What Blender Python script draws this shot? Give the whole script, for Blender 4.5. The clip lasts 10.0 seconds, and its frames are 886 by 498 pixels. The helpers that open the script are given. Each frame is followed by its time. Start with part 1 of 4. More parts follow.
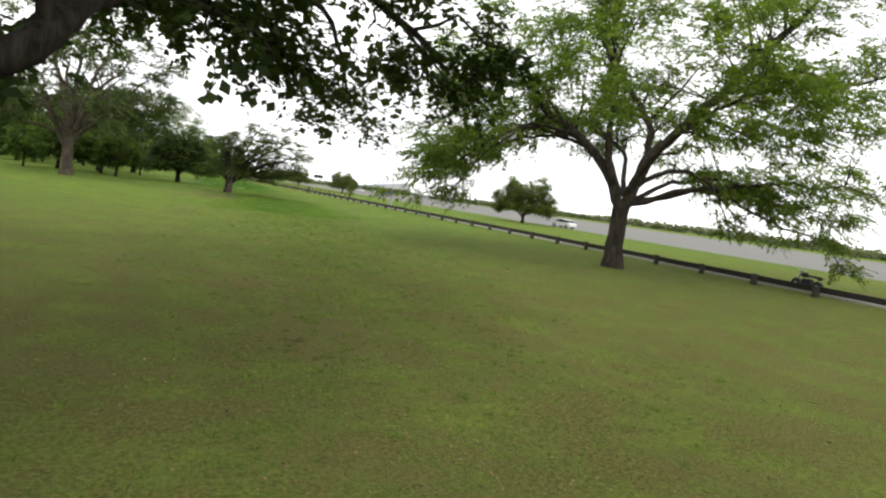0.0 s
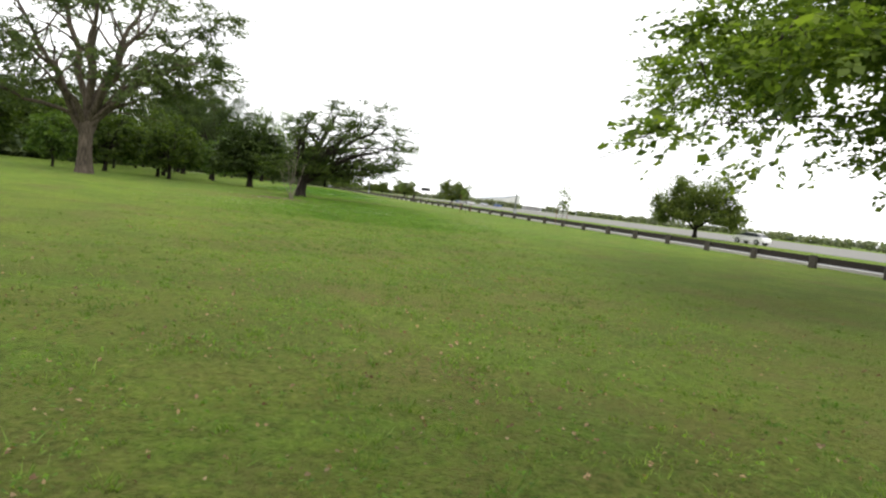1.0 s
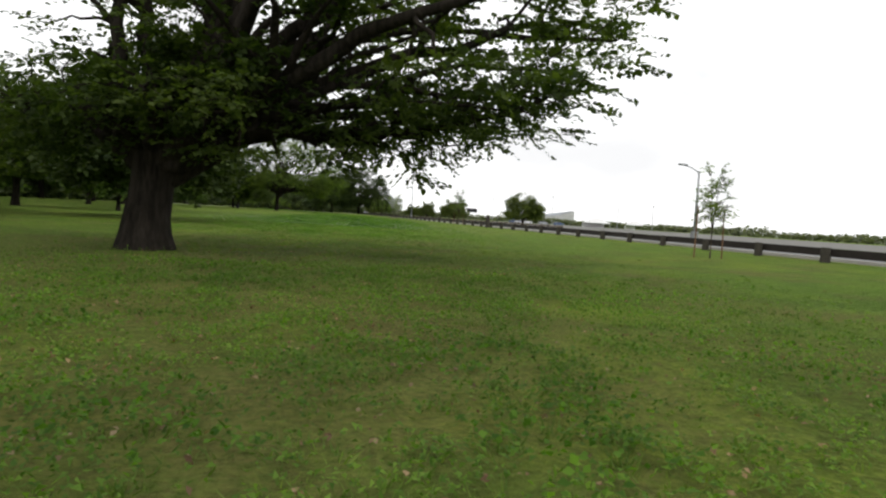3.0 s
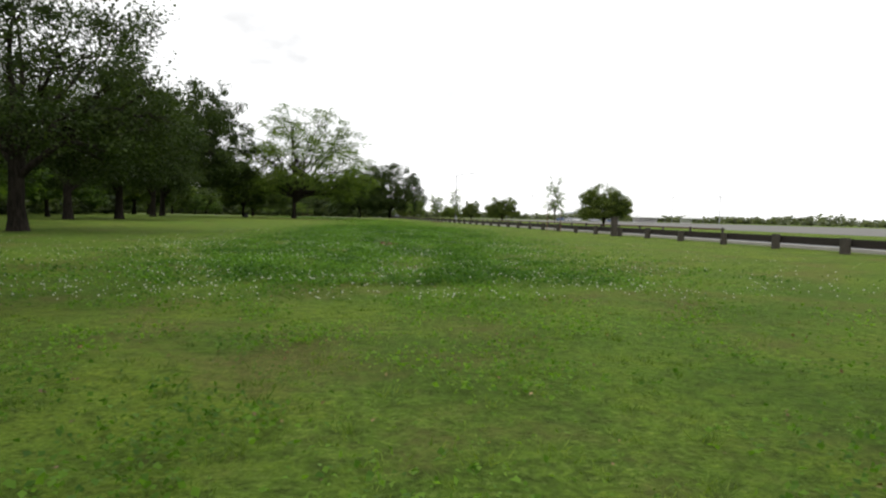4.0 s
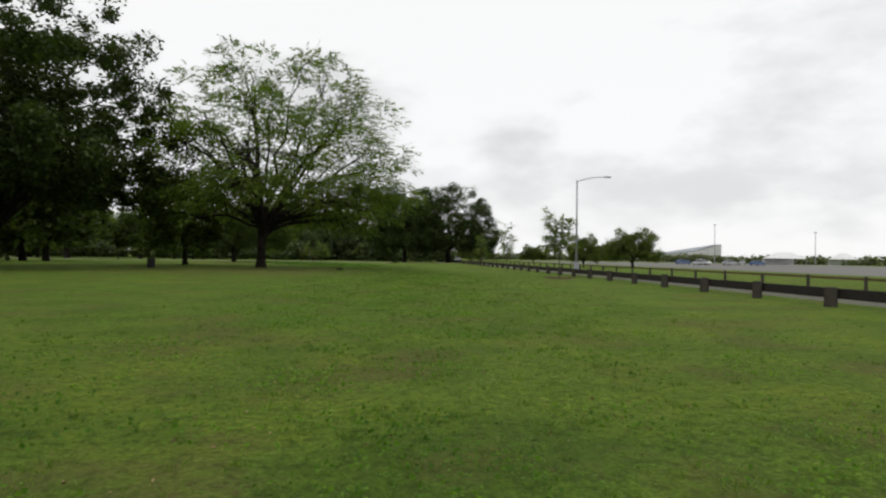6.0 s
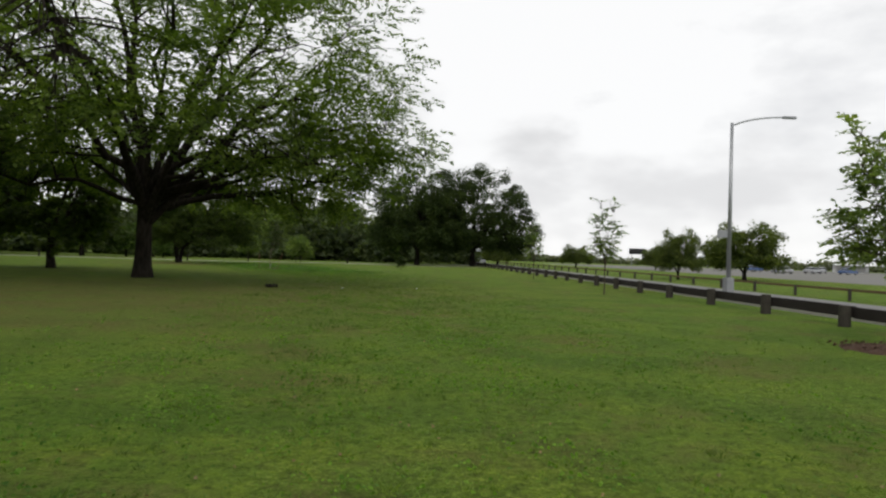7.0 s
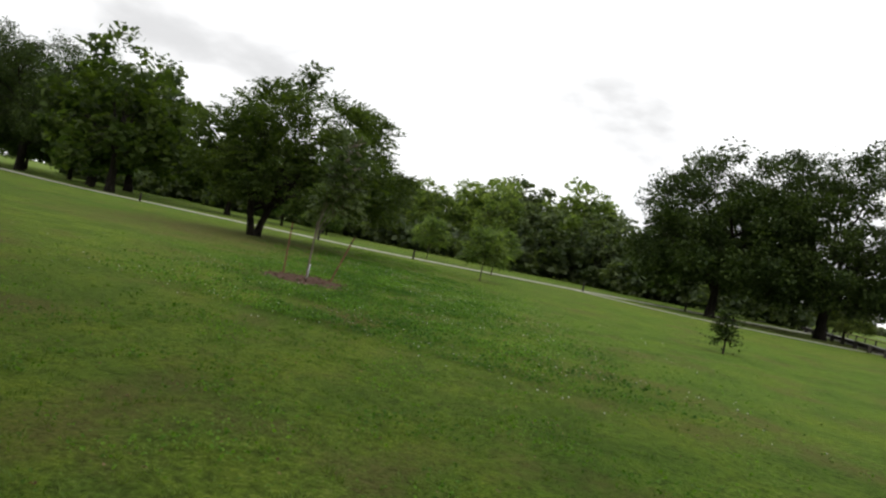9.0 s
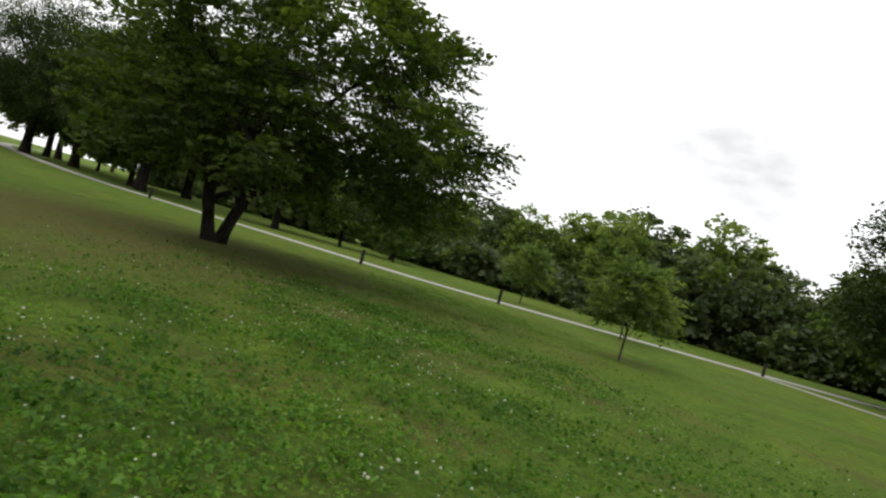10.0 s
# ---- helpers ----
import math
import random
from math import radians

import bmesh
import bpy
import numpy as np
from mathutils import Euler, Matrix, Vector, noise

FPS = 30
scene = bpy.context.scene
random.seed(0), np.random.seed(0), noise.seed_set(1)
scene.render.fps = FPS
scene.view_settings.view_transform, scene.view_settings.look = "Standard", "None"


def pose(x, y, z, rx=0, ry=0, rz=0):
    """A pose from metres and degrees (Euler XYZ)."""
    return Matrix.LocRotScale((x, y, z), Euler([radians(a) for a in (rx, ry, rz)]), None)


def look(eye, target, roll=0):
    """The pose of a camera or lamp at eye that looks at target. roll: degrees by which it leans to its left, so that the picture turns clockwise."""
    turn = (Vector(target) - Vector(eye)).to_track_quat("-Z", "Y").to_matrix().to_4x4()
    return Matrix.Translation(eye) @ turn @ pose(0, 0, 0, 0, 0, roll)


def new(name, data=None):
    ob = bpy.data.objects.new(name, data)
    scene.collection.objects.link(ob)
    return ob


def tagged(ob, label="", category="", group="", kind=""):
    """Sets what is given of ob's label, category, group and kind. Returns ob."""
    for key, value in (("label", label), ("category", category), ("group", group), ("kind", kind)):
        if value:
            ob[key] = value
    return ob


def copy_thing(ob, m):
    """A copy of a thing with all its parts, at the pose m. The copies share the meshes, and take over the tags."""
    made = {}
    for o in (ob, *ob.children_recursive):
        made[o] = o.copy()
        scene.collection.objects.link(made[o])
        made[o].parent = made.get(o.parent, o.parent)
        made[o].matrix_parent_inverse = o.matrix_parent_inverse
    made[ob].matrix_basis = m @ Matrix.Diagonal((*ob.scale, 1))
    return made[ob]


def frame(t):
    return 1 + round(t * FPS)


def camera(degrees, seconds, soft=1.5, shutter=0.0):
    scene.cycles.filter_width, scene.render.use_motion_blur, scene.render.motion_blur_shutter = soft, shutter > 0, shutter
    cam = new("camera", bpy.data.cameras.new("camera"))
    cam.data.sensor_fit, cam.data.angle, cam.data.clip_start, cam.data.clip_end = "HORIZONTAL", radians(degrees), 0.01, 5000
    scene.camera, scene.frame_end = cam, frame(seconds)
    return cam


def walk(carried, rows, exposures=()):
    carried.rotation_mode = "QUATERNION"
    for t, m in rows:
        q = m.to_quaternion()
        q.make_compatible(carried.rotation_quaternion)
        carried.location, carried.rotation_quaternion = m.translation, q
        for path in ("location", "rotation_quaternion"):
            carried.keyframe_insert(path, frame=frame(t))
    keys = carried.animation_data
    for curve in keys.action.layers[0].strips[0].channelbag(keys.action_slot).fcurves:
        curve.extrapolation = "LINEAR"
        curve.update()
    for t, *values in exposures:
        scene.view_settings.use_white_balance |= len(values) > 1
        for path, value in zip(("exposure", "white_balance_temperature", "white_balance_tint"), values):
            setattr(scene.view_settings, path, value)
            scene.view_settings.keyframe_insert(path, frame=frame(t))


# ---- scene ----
cam = camera(70.0, 10.0, soft=2.3)
# seconds, eye, yaw, pitch, lean
PATH = [
    (0, (-23.07, -0.31, 2.63), -25.86, -4.69, 7.28),
    (0.5, (-19.50, 11.04, 2.29), -20.43, -4.97, 7.50),
    (1, (-17.18, 22.17, 1.24), -16.20, -4.57, 6.66),
    (1.5, (-15.34, 33.08, 0.61), -14.81, -1.58, 4.25),
    (2, (-14.11, 43.67, 0.60), -13.93, -1.12, 3.35),
    (2.5, (-12.86, 53.15, 0.81), -13.34, -2.68, 3.27),
    (3, (-11.65, 62.40, 0.88), -12.33, -2.93, 3.43),
    (4.5, (-9.59, 102.90, 1.15), -8.62, -2.63, 0.45),
    (5, (-7.53, 116.68, 0.92), -7.35, -0.89, 1.04),
    (6.5, (-4.57, 162.99, 1.53), -3.57, 0.72, 0.56),
    (7, (-4.03, 176.29, 1.59), -2.63, 0.63, 1.66),
    (7.5, (-4.12, 188.89, 1.75), 2.72, 0.93, 10.47),
    (8, (-3.78, 199.11, 1.82), 12.58, 1.77, 20.48),
    (8.5, (-5.17, 208.36, 1.82), 15.80, 0.30, 12.25),
    (9, (-7.44, 217.63, 1.79), 19.74, -0.54, 11.41),
    (9.5, (-10.08, 226.16, 1.78), 24.34, 0.33, 13.72),
    (10, (-13.70, 234.12, 1.52), 29.09, 0.86, 15.72),
]


def aim(eye, yaw, pitch, lean):
    a, b = radians(yaw), radians(pitch)
    ahead = Vector((-math.sin(a) * math.cos(b), math.cos(a) * math.cos(b), math.sin(b)))
    return look(eye, Vector(eye) + ahead, lean)


EXPOSURES = [(0, 0.40), (0.5, 0.38), (1.0, 0.64), (1.5, 0.41), (2.0, -0.15), (2.5, -0.42), (3, -0.12), (4.5, 0.0), (5, -0.26), (6.5, -0.46), (7.0, -0.42), (7.5, -0.1), (8, 0.25), (8.5, 0.25), (9, -0.12), (9.5, -0.16), (10, -0.14)]
walk(cam, [(t, aim(eye, yaw, pitch, lean)) for t, eye, yaw, pitch, lean in PATH], EXPOSURES)

# ---------------------------------------------------------------- light
SUN_HIGH, SUN_TURN = radians(48), radians(200)
# azimuth, height, half width, half height, brightness
CLOUDS = [(-7, 12.6, 0.15, 0.070, 7.0), (-45, 11.5, 0.28, 0.115, 7.8), (9, 10, 0.10, 0.05, 9.4), (24, 6, 0.42, 0.08, 10.0)]
world = bpy.data.worlds.new("overcast_sky")
scene.world = world
world.use_nodes = True
wn, wl = world.node_tree.nodes, world.node_tree.links
wn.clear()
w_out, w_back = wn.new("ShaderNodeOutputWorld"), wn.new("ShaderNodeBackground")
w_sky = wn.new("ShaderNodeTexSky")
w_sky.sky_type, w_sky.sun_disc = "NISHITA", False
w_sky.sun_elevation, w_sky.sun_rotation = SUN_HIGH, SUN_TURN
w_co, w_map, w_noise, w_ramp = wn.new("ShaderNodeTexCoord"), wn.new("ShaderNodeMapping"), wn.new("ShaderNodeTexNoise"), wn.new("ShaderNodeValToRGB")
w_map.inputs["Scale"].default_value = (1.0, 1.0, 2.2)
w_noise.inputs["Scale"].default_value, w_noise.inputs["Detail"].default_value, w_noise.inputs["Roughness"].default_value = 2.6, 7, 0.55
w_ramp.color_ramp.elements[0].position, w_ramp.color_ramp.elements[0].color = 0.32, (11.1, 11.15, 11.3, 1)
w_ramp.color_ramp.elements[1].position, w_ramp.color_ramp.elements[1].color = 0.44, (13.7, 13.7, 13.7, 1)
w_mix = wn.new("ShaderNodeMix")
w_mix.data_type = "RGBA"
w_mix.inputs["Factor"].default_value = 0.94
wl.new(w_co.outputs["Generated"], w_map.inputs["Vector"])
wl.new(w_map.outputs["Vector"], w_noise.inputs["Vector"])
wl.new(w_noise.outputs["Fac"], w_ramp.inputs["Fac"])
wl.new(w_sky.outputs["Color"], w_mix.inputs["A"])
wl.new(w_ramp.outputs["Color"], w_mix.inputs["B"])
# a few soft grey cloud patches against the pale overcast
w_last = w_mix.outputs["Result"]
w_puff = wn.new("ShaderNodeTexNoise")
w_puff.inputs["Scale"].default_value, w_puff.inputs["Detail"].default_value = 7.0, 7
wl.new(w_map.outputs["Vector"], w_puff.inputs["Vector"])
w_rag = wn.new("ShaderNodeMapRange")
w_rag.inputs["From Min"].default_value, w_rag.inputs["From Max"].default_value = 0.3, 0.7
w_rag.inputs["To Min"].default_value, w_rag.inputs["To Max"].default_value = 0.60, -0.45
wl.new(w_puff.outputs["Fac"], w_rag.inputs["Value"])
for az, high, wide, tall, grey in CLOUDS:
    way = Vector((math.sin(radians(az)) * math.cos(radians(high)), math.cos(radians(az)) * math.cos(radians(high)), math.sin(radians(high))))
    off, size, far, rag, fall, shade = (wn.new("ShaderNode" + k) for k in ("VectorMath", "VectorMath", "VectorMath", "Math", "MapRange", "Mix"))
    off.operation, off.inputs[1].default_value = "SUBTRACT", way
    size.operation, size.inputs[1].default_value = "DIVIDE", (wide, wide, tall)
    far.operation = "LENGTH"
    fall.interpolation_type = "SMOOTHSTEP"
    fall.inputs["From Min"].default_value, fall.inputs["From Max"].default_value = 0.0, 1.1
    fall.inputs["To Min"].default_value, fall.inputs["To Max"].default_value = 0.85, 0.0
    shade.data_type = "RGBA"
    shade.inputs["B"].default_value = (grey, grey * 1.005, grey * 1.02, 1)
    wl.new(w_co.outputs["Generated"], off.inputs[0])
    wl.new(off.outputs["Vector"], size.inputs[0])
    wl.new(size.outputs["Vector"], far.inputs[0])
    wl.new(far.outputs["Value"], rag.inputs[0])
    wl.new(w_rag.outputs["Result"], rag.inputs[1])
    wl.new(rag.outputs["Value"], fall.inputs["Value"])
    wl.new(fall.outputs["Result"], shade.inputs["Factor"])
    wl.new(w_last, shade.inputs["A"])
    w_last = shade.outputs["Result"]
wl.new(w_last, w_back.inputs["Color"])
w_back.inputs["Strength"].default_value = 0.1
wl.new(w_back.outputs["Background"], w_out.inputs["Surface"])
sun_data = bpy.data.lights.new("sun", "SUN")
sun_data.energy, sun_data.angle, sun_data.color = 0.9, radians(14), (1.0, 0.97, 0.92)
sun = new("sun", sun_data)
sun.matrix_basis = look((0, 0, 60), (-60 * math.sin(SUN_TURN) / math.tan(SUN_HIGH), -60 * math.cos(SUN_TURN) / math.tan(SUN_HIGH), 0))


# ---------------------------------------------------------------- materials
def material(name, rough=0.8, metal=0.0, spec=0.3):
    m = bpy.data.materials.new(name)
    m.use_nodes = True
    bsdf = m.node_tree.nodes["Principled BSDF"]
    bsdf.inputs["Roughness"].default_value, bsdf.inputs["Metallic"].default_value = rough, metal
    bsdf.inputs["Specular IOR Level"].default_value = spec
    return m, m.node_tree.nodes, m.node_tree.links, bsdf


def noise_ramp(n, l, scale, stops, detail=6.0, rough=0.6, stretch=(1, 1, 1)):
    co, mp, no, ra = n.new("ShaderNodeTexCoord"), n.new("ShaderNodeMapping"), n.new("ShaderNodeTexNoise"), n.new("ShaderNodeValToRGB")
    mp.inputs["Scale"].default_value = stretch
    no.inputs["Scale"].default_value, no.inputs["Detail"].default_value, no.inputs["Roughness"].default_value = scale, detail, rough
    l.new(co.outputs["Object"], mp.inputs["Vector"])
    l.new(mp.outputs["Vector"], no.inputs["Vector"])
    l.new(no.outputs["Fac"], ra.inputs["Fac"])
    e = ra.color_ramp.elements
    while len(e) < len(stops):
        e.new(0.5)
    for k, (p, c) in enumerate(stops):
        e[k].position, e[k].color = p, (*c, 1) if len(c) == 3 else c
    return ra.outputs["Color"], no.outputs["Fac"]


def blend(n, l, a, b, fac, how="MIX"):
    mx = n.new("ShaderNodeMix")
    mx.data_type, mx.blend_type = "RGBA", how
    for socket, v in (("A", a), ("B", b), ("Factor", fac)):
        if isinstance(v, (int, float)):
            mx.inputs[socket].default_value = v
        elif isinstance(v, tuple):
            mx.inputs[socket].default_value = (*v, 1)
        else:
            l.new(v, mx.inputs[socket])
    return mx.outputs["Result"]


def bump(n, l, bsdf, height, strength, dist):
    b = n.new("ShaderNodeBump")
    b.inputs["Strength"].default_value, b.inputs["Distance"].default_value = strength, dist
    l.new(height, b.inputs["Height"])
    l.new(b.outputs["Normal"], bsdf.inputs["Normal"])


def plain(name, colour, rough=0.7, metal=0.0, scale=6.0, vary=0.25, relief=0.2, dist=0.01):
    m, n, l, b = material(name, rough, metal)
    c = np.array(colour)
    col, fac = noise_ramp(n, l, scale, [(0.3, tuple(c * (1 - vary))), (0.7, tuple(c * (1 + vary)))])
    col2, fac2 = noise_ramp(n, l, scale * 9, [(0.3, tuple(c * (1 - vary))), (0.7, tuple(c * (1 + vary)))])
    l.new(blend(n, l, col, col2, 0.5), b.inputs["Base Color"])
    bump(n, l, b, fac2, relief, dist)
    return m


def cells(n, l, scale, stops):
    """Small leaf-like cells, each in one of a run of colours."""
    co, vo, ra, hsv = n.new("ShaderNodeTexCoord"), n.new("ShaderNodeTexVoronoi"), n.new("ShaderNodeValToRGB"), n.new("ShaderNodeSeparateColor")
    vo.inputs["Scale"].default_value, vo.inputs["Randomness"].default_value = scale, 1.0
    l.new(co.outputs["Object"], vo.inputs["Vector"])
    l.new(vo.outputs["Color"], hsv.inputs["Color"])
    l.new(hsv.outputs["Red"], ra.inputs["Fac"])
    e = ra.color_ramp.elements
    while len(e) < len(stops):
        e.new(0.5)
    for k, (p, c) in enumerate(stops):
        e[k].position, e[k].color = p, (*c, 1)
    return ra.outputs["Color"], vo.outputs["Distance"]


def lawn_material():
    m, n, l, b = material("lawn", 0.95, 0, 0.04)
    b.inputs["Sheen Weight"].default_value, b.inputs["Sheen Roughness"].default_value = 0.20, 0.45
    b.inputs["Sheen Tint"].default_value = (0.62, 0.80, 0.22, 1)
    fine, f1 = noise_ramp(n, l, 30, [(0.40, (0.017, 0.040, 0.005)), (0.50, (0.064, 0.130, 0.010)), (0.60, (0.180, 0.235, 0.030))], 6, 0.7)
    leafy, d1 = cells(n, l, 34, [(0.0, (0.015, 0.040, 0.006)), (0.5, (0.064, 0.128, 0.011)), (0.85, (0.126, 0.200, 0.024)), (1.0, (0.203, 0.265, 0.058))])
    mid, f2 = noise_ramp(n, l, 2.1, [(0.40, (0.024, 0.060, 0.006)), (0.50, (0.064, 0.128, 0.010)), (0.60, (0.161, 0.185, 0.022))], 7, 0.65)
    big, f3 = noise_ramp(n, l, 0.06, [(0.42, (0.062, 0.122, 0.005)), (0.58, (0.141, 0.165, 0.016))], 4, 0.55)
    where, _ = noise_ramp(n, l, 0.45, [(0.45, (0.10, 0.10, 0.10)), (0.55, (0.85, 0.85, 0.85))], 5, 0.6)
    tuft, f5 = noise_ramp(n, l, 7.5, [(0.38, (0.36, 0.40, 0.31)), (0.50, (0.94, 0.94, 0.94)), (0.62, (1.26, 1.22, 1.12))], 8, 0.7)
    c = blend(n, l, blend(n, l, fine, mid, 0.30), leafy, where)
    c = blend(n, l, c, big, 0.34)
    c = blend(n, l, c, tuft, 1.0, "MULTIPLY")
    patchy, _ = noise_ramp(n, l, 0.55, [(0.41, (0.60, 0.75, 0.72)), (0.50, (0.89, 1.0, 1.0)), (0.59, (1.12, 1.13, 1.05))], 7, 0.6)
    c = blend(n, l, c, patchy, 1.0, "MULTIPLY")
    # dry, trodden turf in patches, more of it at the south end of the lawn
    dry, f4 = noise_ramp(n, l, 0.42, [(0.50, (0, 0, 0)), (0.62, (0.68, 0.68, 0.68))], 9, 0.7)
    co, xyz, span = n.new("ShaderNodeTexCoord"), n.new("ShaderNodeSeparateXYZ"), n.new("ShaderNodeMapRange")
    l.new(co.outputs["Object"], xyz.inputs["Vector"])
    l.new(xyz.outputs["Y"], span.inputs["Value"])
    span.inputs["From Min"].default_value, span.inputs["From Max"].default_value = 14, 52
    span.inputs["To Min"].default_value, span.inputs["To Max"].default_value = 0.78, 0.0
    # dry grass browns, darkened to carry the south trees' shade as well
    shaded_straw, _ = noise_ramp(n, l, 17, [(0.40, (0.022, 0.021, 0.006)), (0.50, (0.075, 0.060, 0.018)), (0.60, (0.150, 0.116, 0.042))], 8, 0.75)
    worn, _ = noise_ramp(n, l, 0.7, [(0.40, (0.55, 0.55, 0.55)), (0.58, (1.25, 1.25, 1.25))], 7, 0.65)
    amount = n.new("ShaderNodeMath")
    amount.operation, amount.use_clamp = "MULTIPLY", True
    l.new(span.outputs["Result"], amount.inputs[0])
    l.new(worn, amount.inputs[1])
    c = blend(n, l, c, shaded_straw, amount.outputs["Value"])
    earth, _ = noise_ramp(n, l, 18, [(0.40, (0.034, 0.029, 0.011)), (0.60, (0.160, 0.115, 0.050))], 8, 0.72)
    c = blend(n, l, c, earth, dry)
    # bare worn earth round the feet of the big trees and the stem clump
    for x, y, r, most in ((-14.0, 199.0, 15.0, 0.68), (-27.5, 245.5, 11.0, 0.85), (-17.0, 62.0, 6.0, 0.8), (-14.0, 74.0, 7.0, 0.5), (-11.0, 68.5, 6.0, 0.5), (1.0, 282.0, 10.0, 0.6), (-13.3, 228.5, 1.3, 0.8), (-15.0, 234.8, 1.0, 0.6), (-9.9, 101.3, 1.5, 0.75), (-9.2, 58.0, 0.9, 0.6), (-11.8, 66.2, 2.6, 0.4), (-13.8, 57.5, 1.1, 0.7), (-14.9, 59.3, 0.9, 0.7), (-11.5, 55.5, 0.6, 0.7)):
        far, fade, much = n.new("ShaderNodeVectorMath"), n.new("ShaderNodeMapRange"), n.new("ShaderNodeMath")
        far.operation, far.inputs[1].default_value = "DISTANCE", (x, y, 0)
        l.new(co.outputs["Object"], far.inputs[0])
        l.new(far.outputs["Value"], fade.inputs["Value"])
        fade.inputs["From Min"].default_value, fade.inputs["From Max"].default_value = r * 0.35, r
        fade.inputs["To Min"].default_value, fade.inputs["To Max"].default_value = most, 0.0
        much.operation, much.use_clamp = "MULTIPLY", True
        l.new(fade.outputs["Result"], much.inputs[0])
        l.new(worn, much.inputs[1])
        c = blend(n, l, c, earth, much.outputs["Value"])
    # one patch of lighter, yellower green
    far, fade = n.new("ShaderNodeVectorMath"), n.new("ShaderNodeMapRange")
    far.operation, far.inputs[1].default_value = "DISTANCE", (-8.7, 68.4, 0)
    l.new(co.outputs["Object"], far.inputs[0])
    l.new(far.outputs["Value"], fade.inputs["Value"])
    fade.inputs["From Min"].default_value, fade.inputs["From Max"].default_value = 0.2, 0.9
    fade.inputs["To Min"].default_value, fade.inputs["To Max"].default_value = 0.6, 0.0
    c = blend(n, l, c, (0.175, 0.245, 0.022), fade.outputs["Result"])
    c = blend(n, l, c, (0.90, 0.90, 0.88), 1.0, "MULTIPLY")
    l.new(c, b.inputs["Base Color"])
    both = n.new("ShaderNodeMath")
    both.operation = "MULTIPLY_ADD"
    l.new(f5, both.inputs[0])
    both.inputs[1].default_value = 2.0
    l.new(f1, both.inputs[2])
    bump(n, l, b, both.outputs["Value"], 0.8, 0.03)
    return m


def leaf_material(name, dark, light, through_=0.35):
    m, n, l, b = material(name, 0.6, 0, 0.16)
    g, ra = n.new("ShaderNodeNewGeometry"), n.new("ShaderNodeValToRGB")
    ra.color_ramp.elements[0].color, ra.color_ramp.elements[1].color = (*dark, 1), (*light, 1)
    l.new(g.outputs["Random Per Island"], ra.inputs["Fac"])
    patch, _ = noise_ramp(n, l, 0.45, [(0.40, (0.70, 0.74, 0.70)), (0.60, (1.24, 1.17, 1.05))], 4, 0.55)
    c = blend(n, l, ra.outputs["Color"], patch, 1.0, "MULTIPLY")
    l.new(c, b.inputs["Base Color"])
    t, mx = n.new("ShaderNodeBsdfTranslucent"), n.new("ShaderNodeMixShader")
    l.new(blend(n, l, c, (1.5, 1.7, 0.6), 1.0, "MULTIPLY"), t.inputs["Color"])
    mx.inputs["Fac"].default_value = through_
    l.new(b.outputs["BSDF"], mx.inputs[1])
    l.new(t.outputs["BSDF"], mx.inputs[2])
    l.new(mx.outputs["Shader"], n["Material Output"].inputs["Surface"])
    return m


def bark_material(name, colour):
    m, n, l, b = material(name, 0.95, 0, 0.1)
    c = np.array(colour)
    col, f = noise_ramp(n, l, 9, [(0.40, tuple(c * 0.30)), (0.50, tuple(c * 0.9)), (0.62, tuple(c * 1.7))], 8, 0.7, (1, 1, 0.16))
    big, _ = noise_ramp(n, l, 0.9, [(0.42, tuple(c * 0.6)), (0.58, tuple(c * 1.3))], 5)
    l.new(blend(n, l, col, big, 0.4), b.inputs["Base Color"])
    bump(n, l, b, f, 0.9, 0.06)
    return m


LAWN = lawn_material()
LEAF_MID = leaf_material("leaf_mid_green", (0.040, 0.074, 0.018), (0.105, 0.165, 0.038))
LEAF_DARK = leaf_material("leaf_dark_green", (0.022, 0.038, 0.012), (0.058, 0.086, 0.023), 0.25)
LEAF_OAK = leaf_material("leaf_oak_green", (0.028, 0.047, 0.013), (0.078, 0.110, 0.028), 0.45)
LEAF_FRESH = leaf_material("leaf_fresh_green", (0.052, 0.090, 0.018), (0.165, 0.230, 0.048), 0.4)
# wood-edge green, greyed and lightened a little as painted haze
LEAF_WOOD = leaf_material("leaf_wood_edge", (0.050, 0.070, 0.040), (0.125, 0.160, 0.080), 0.35)
# distance haze is put into this leaf colour for the far trees
LEAF_FAR = leaf_material("leaf_hazed_green", (0.100, 0.115, 0.085), (0.175, 0.195, 0.145), 0.35)
LEAF_PALE = leaf_material("leaf_pale_green", (0.080, 0.116, 0.046), (0.195, 0.248, 0.100), 0.6)
LEAF_AIRY = leaf_material("leaf_airy_green", (0.053, 0.086, 0.021), (0.160, 0.212, 0.053), 0.55)
LEAF_OLIVE = leaf_material("leaf_olive_green", (0.052, 0.075, 0.024), (0.135, 0.166, 0.052), 0.45)
LEAF_DUSTY = leaf_material("leaf_dusty_green", (0.052, 0.074, 0.034), (0.115, 0.150, 0.068), 0.35)
BARK = bark_material("bark_grey_brown", (0.105, 0.085, 0.065))
BARK_TAN = bark_material("bark_brown", (0.052, 0.043, 0.034))
BARK_DARK = bark_material("bark_dark", (0.030, 0.025, 0.020))
BARK_PALE = bark_material("bark_pale", (0.17, 0.145, 0.12))
BARK_YOUNG = bark_material("bark_young", (0.20, 0.17, 0.13))
TIMBER = plain("weathered_timber", (0.024, 0.019, 0.016), 0.9, 0, 5, 0.4, 0.6, 0.01)
BROWN_TIMBER = plain("brown_timber", (0.11, 0.070, 0.036), 0.9, 0, 5, 0.4, 0.6, 0.01)
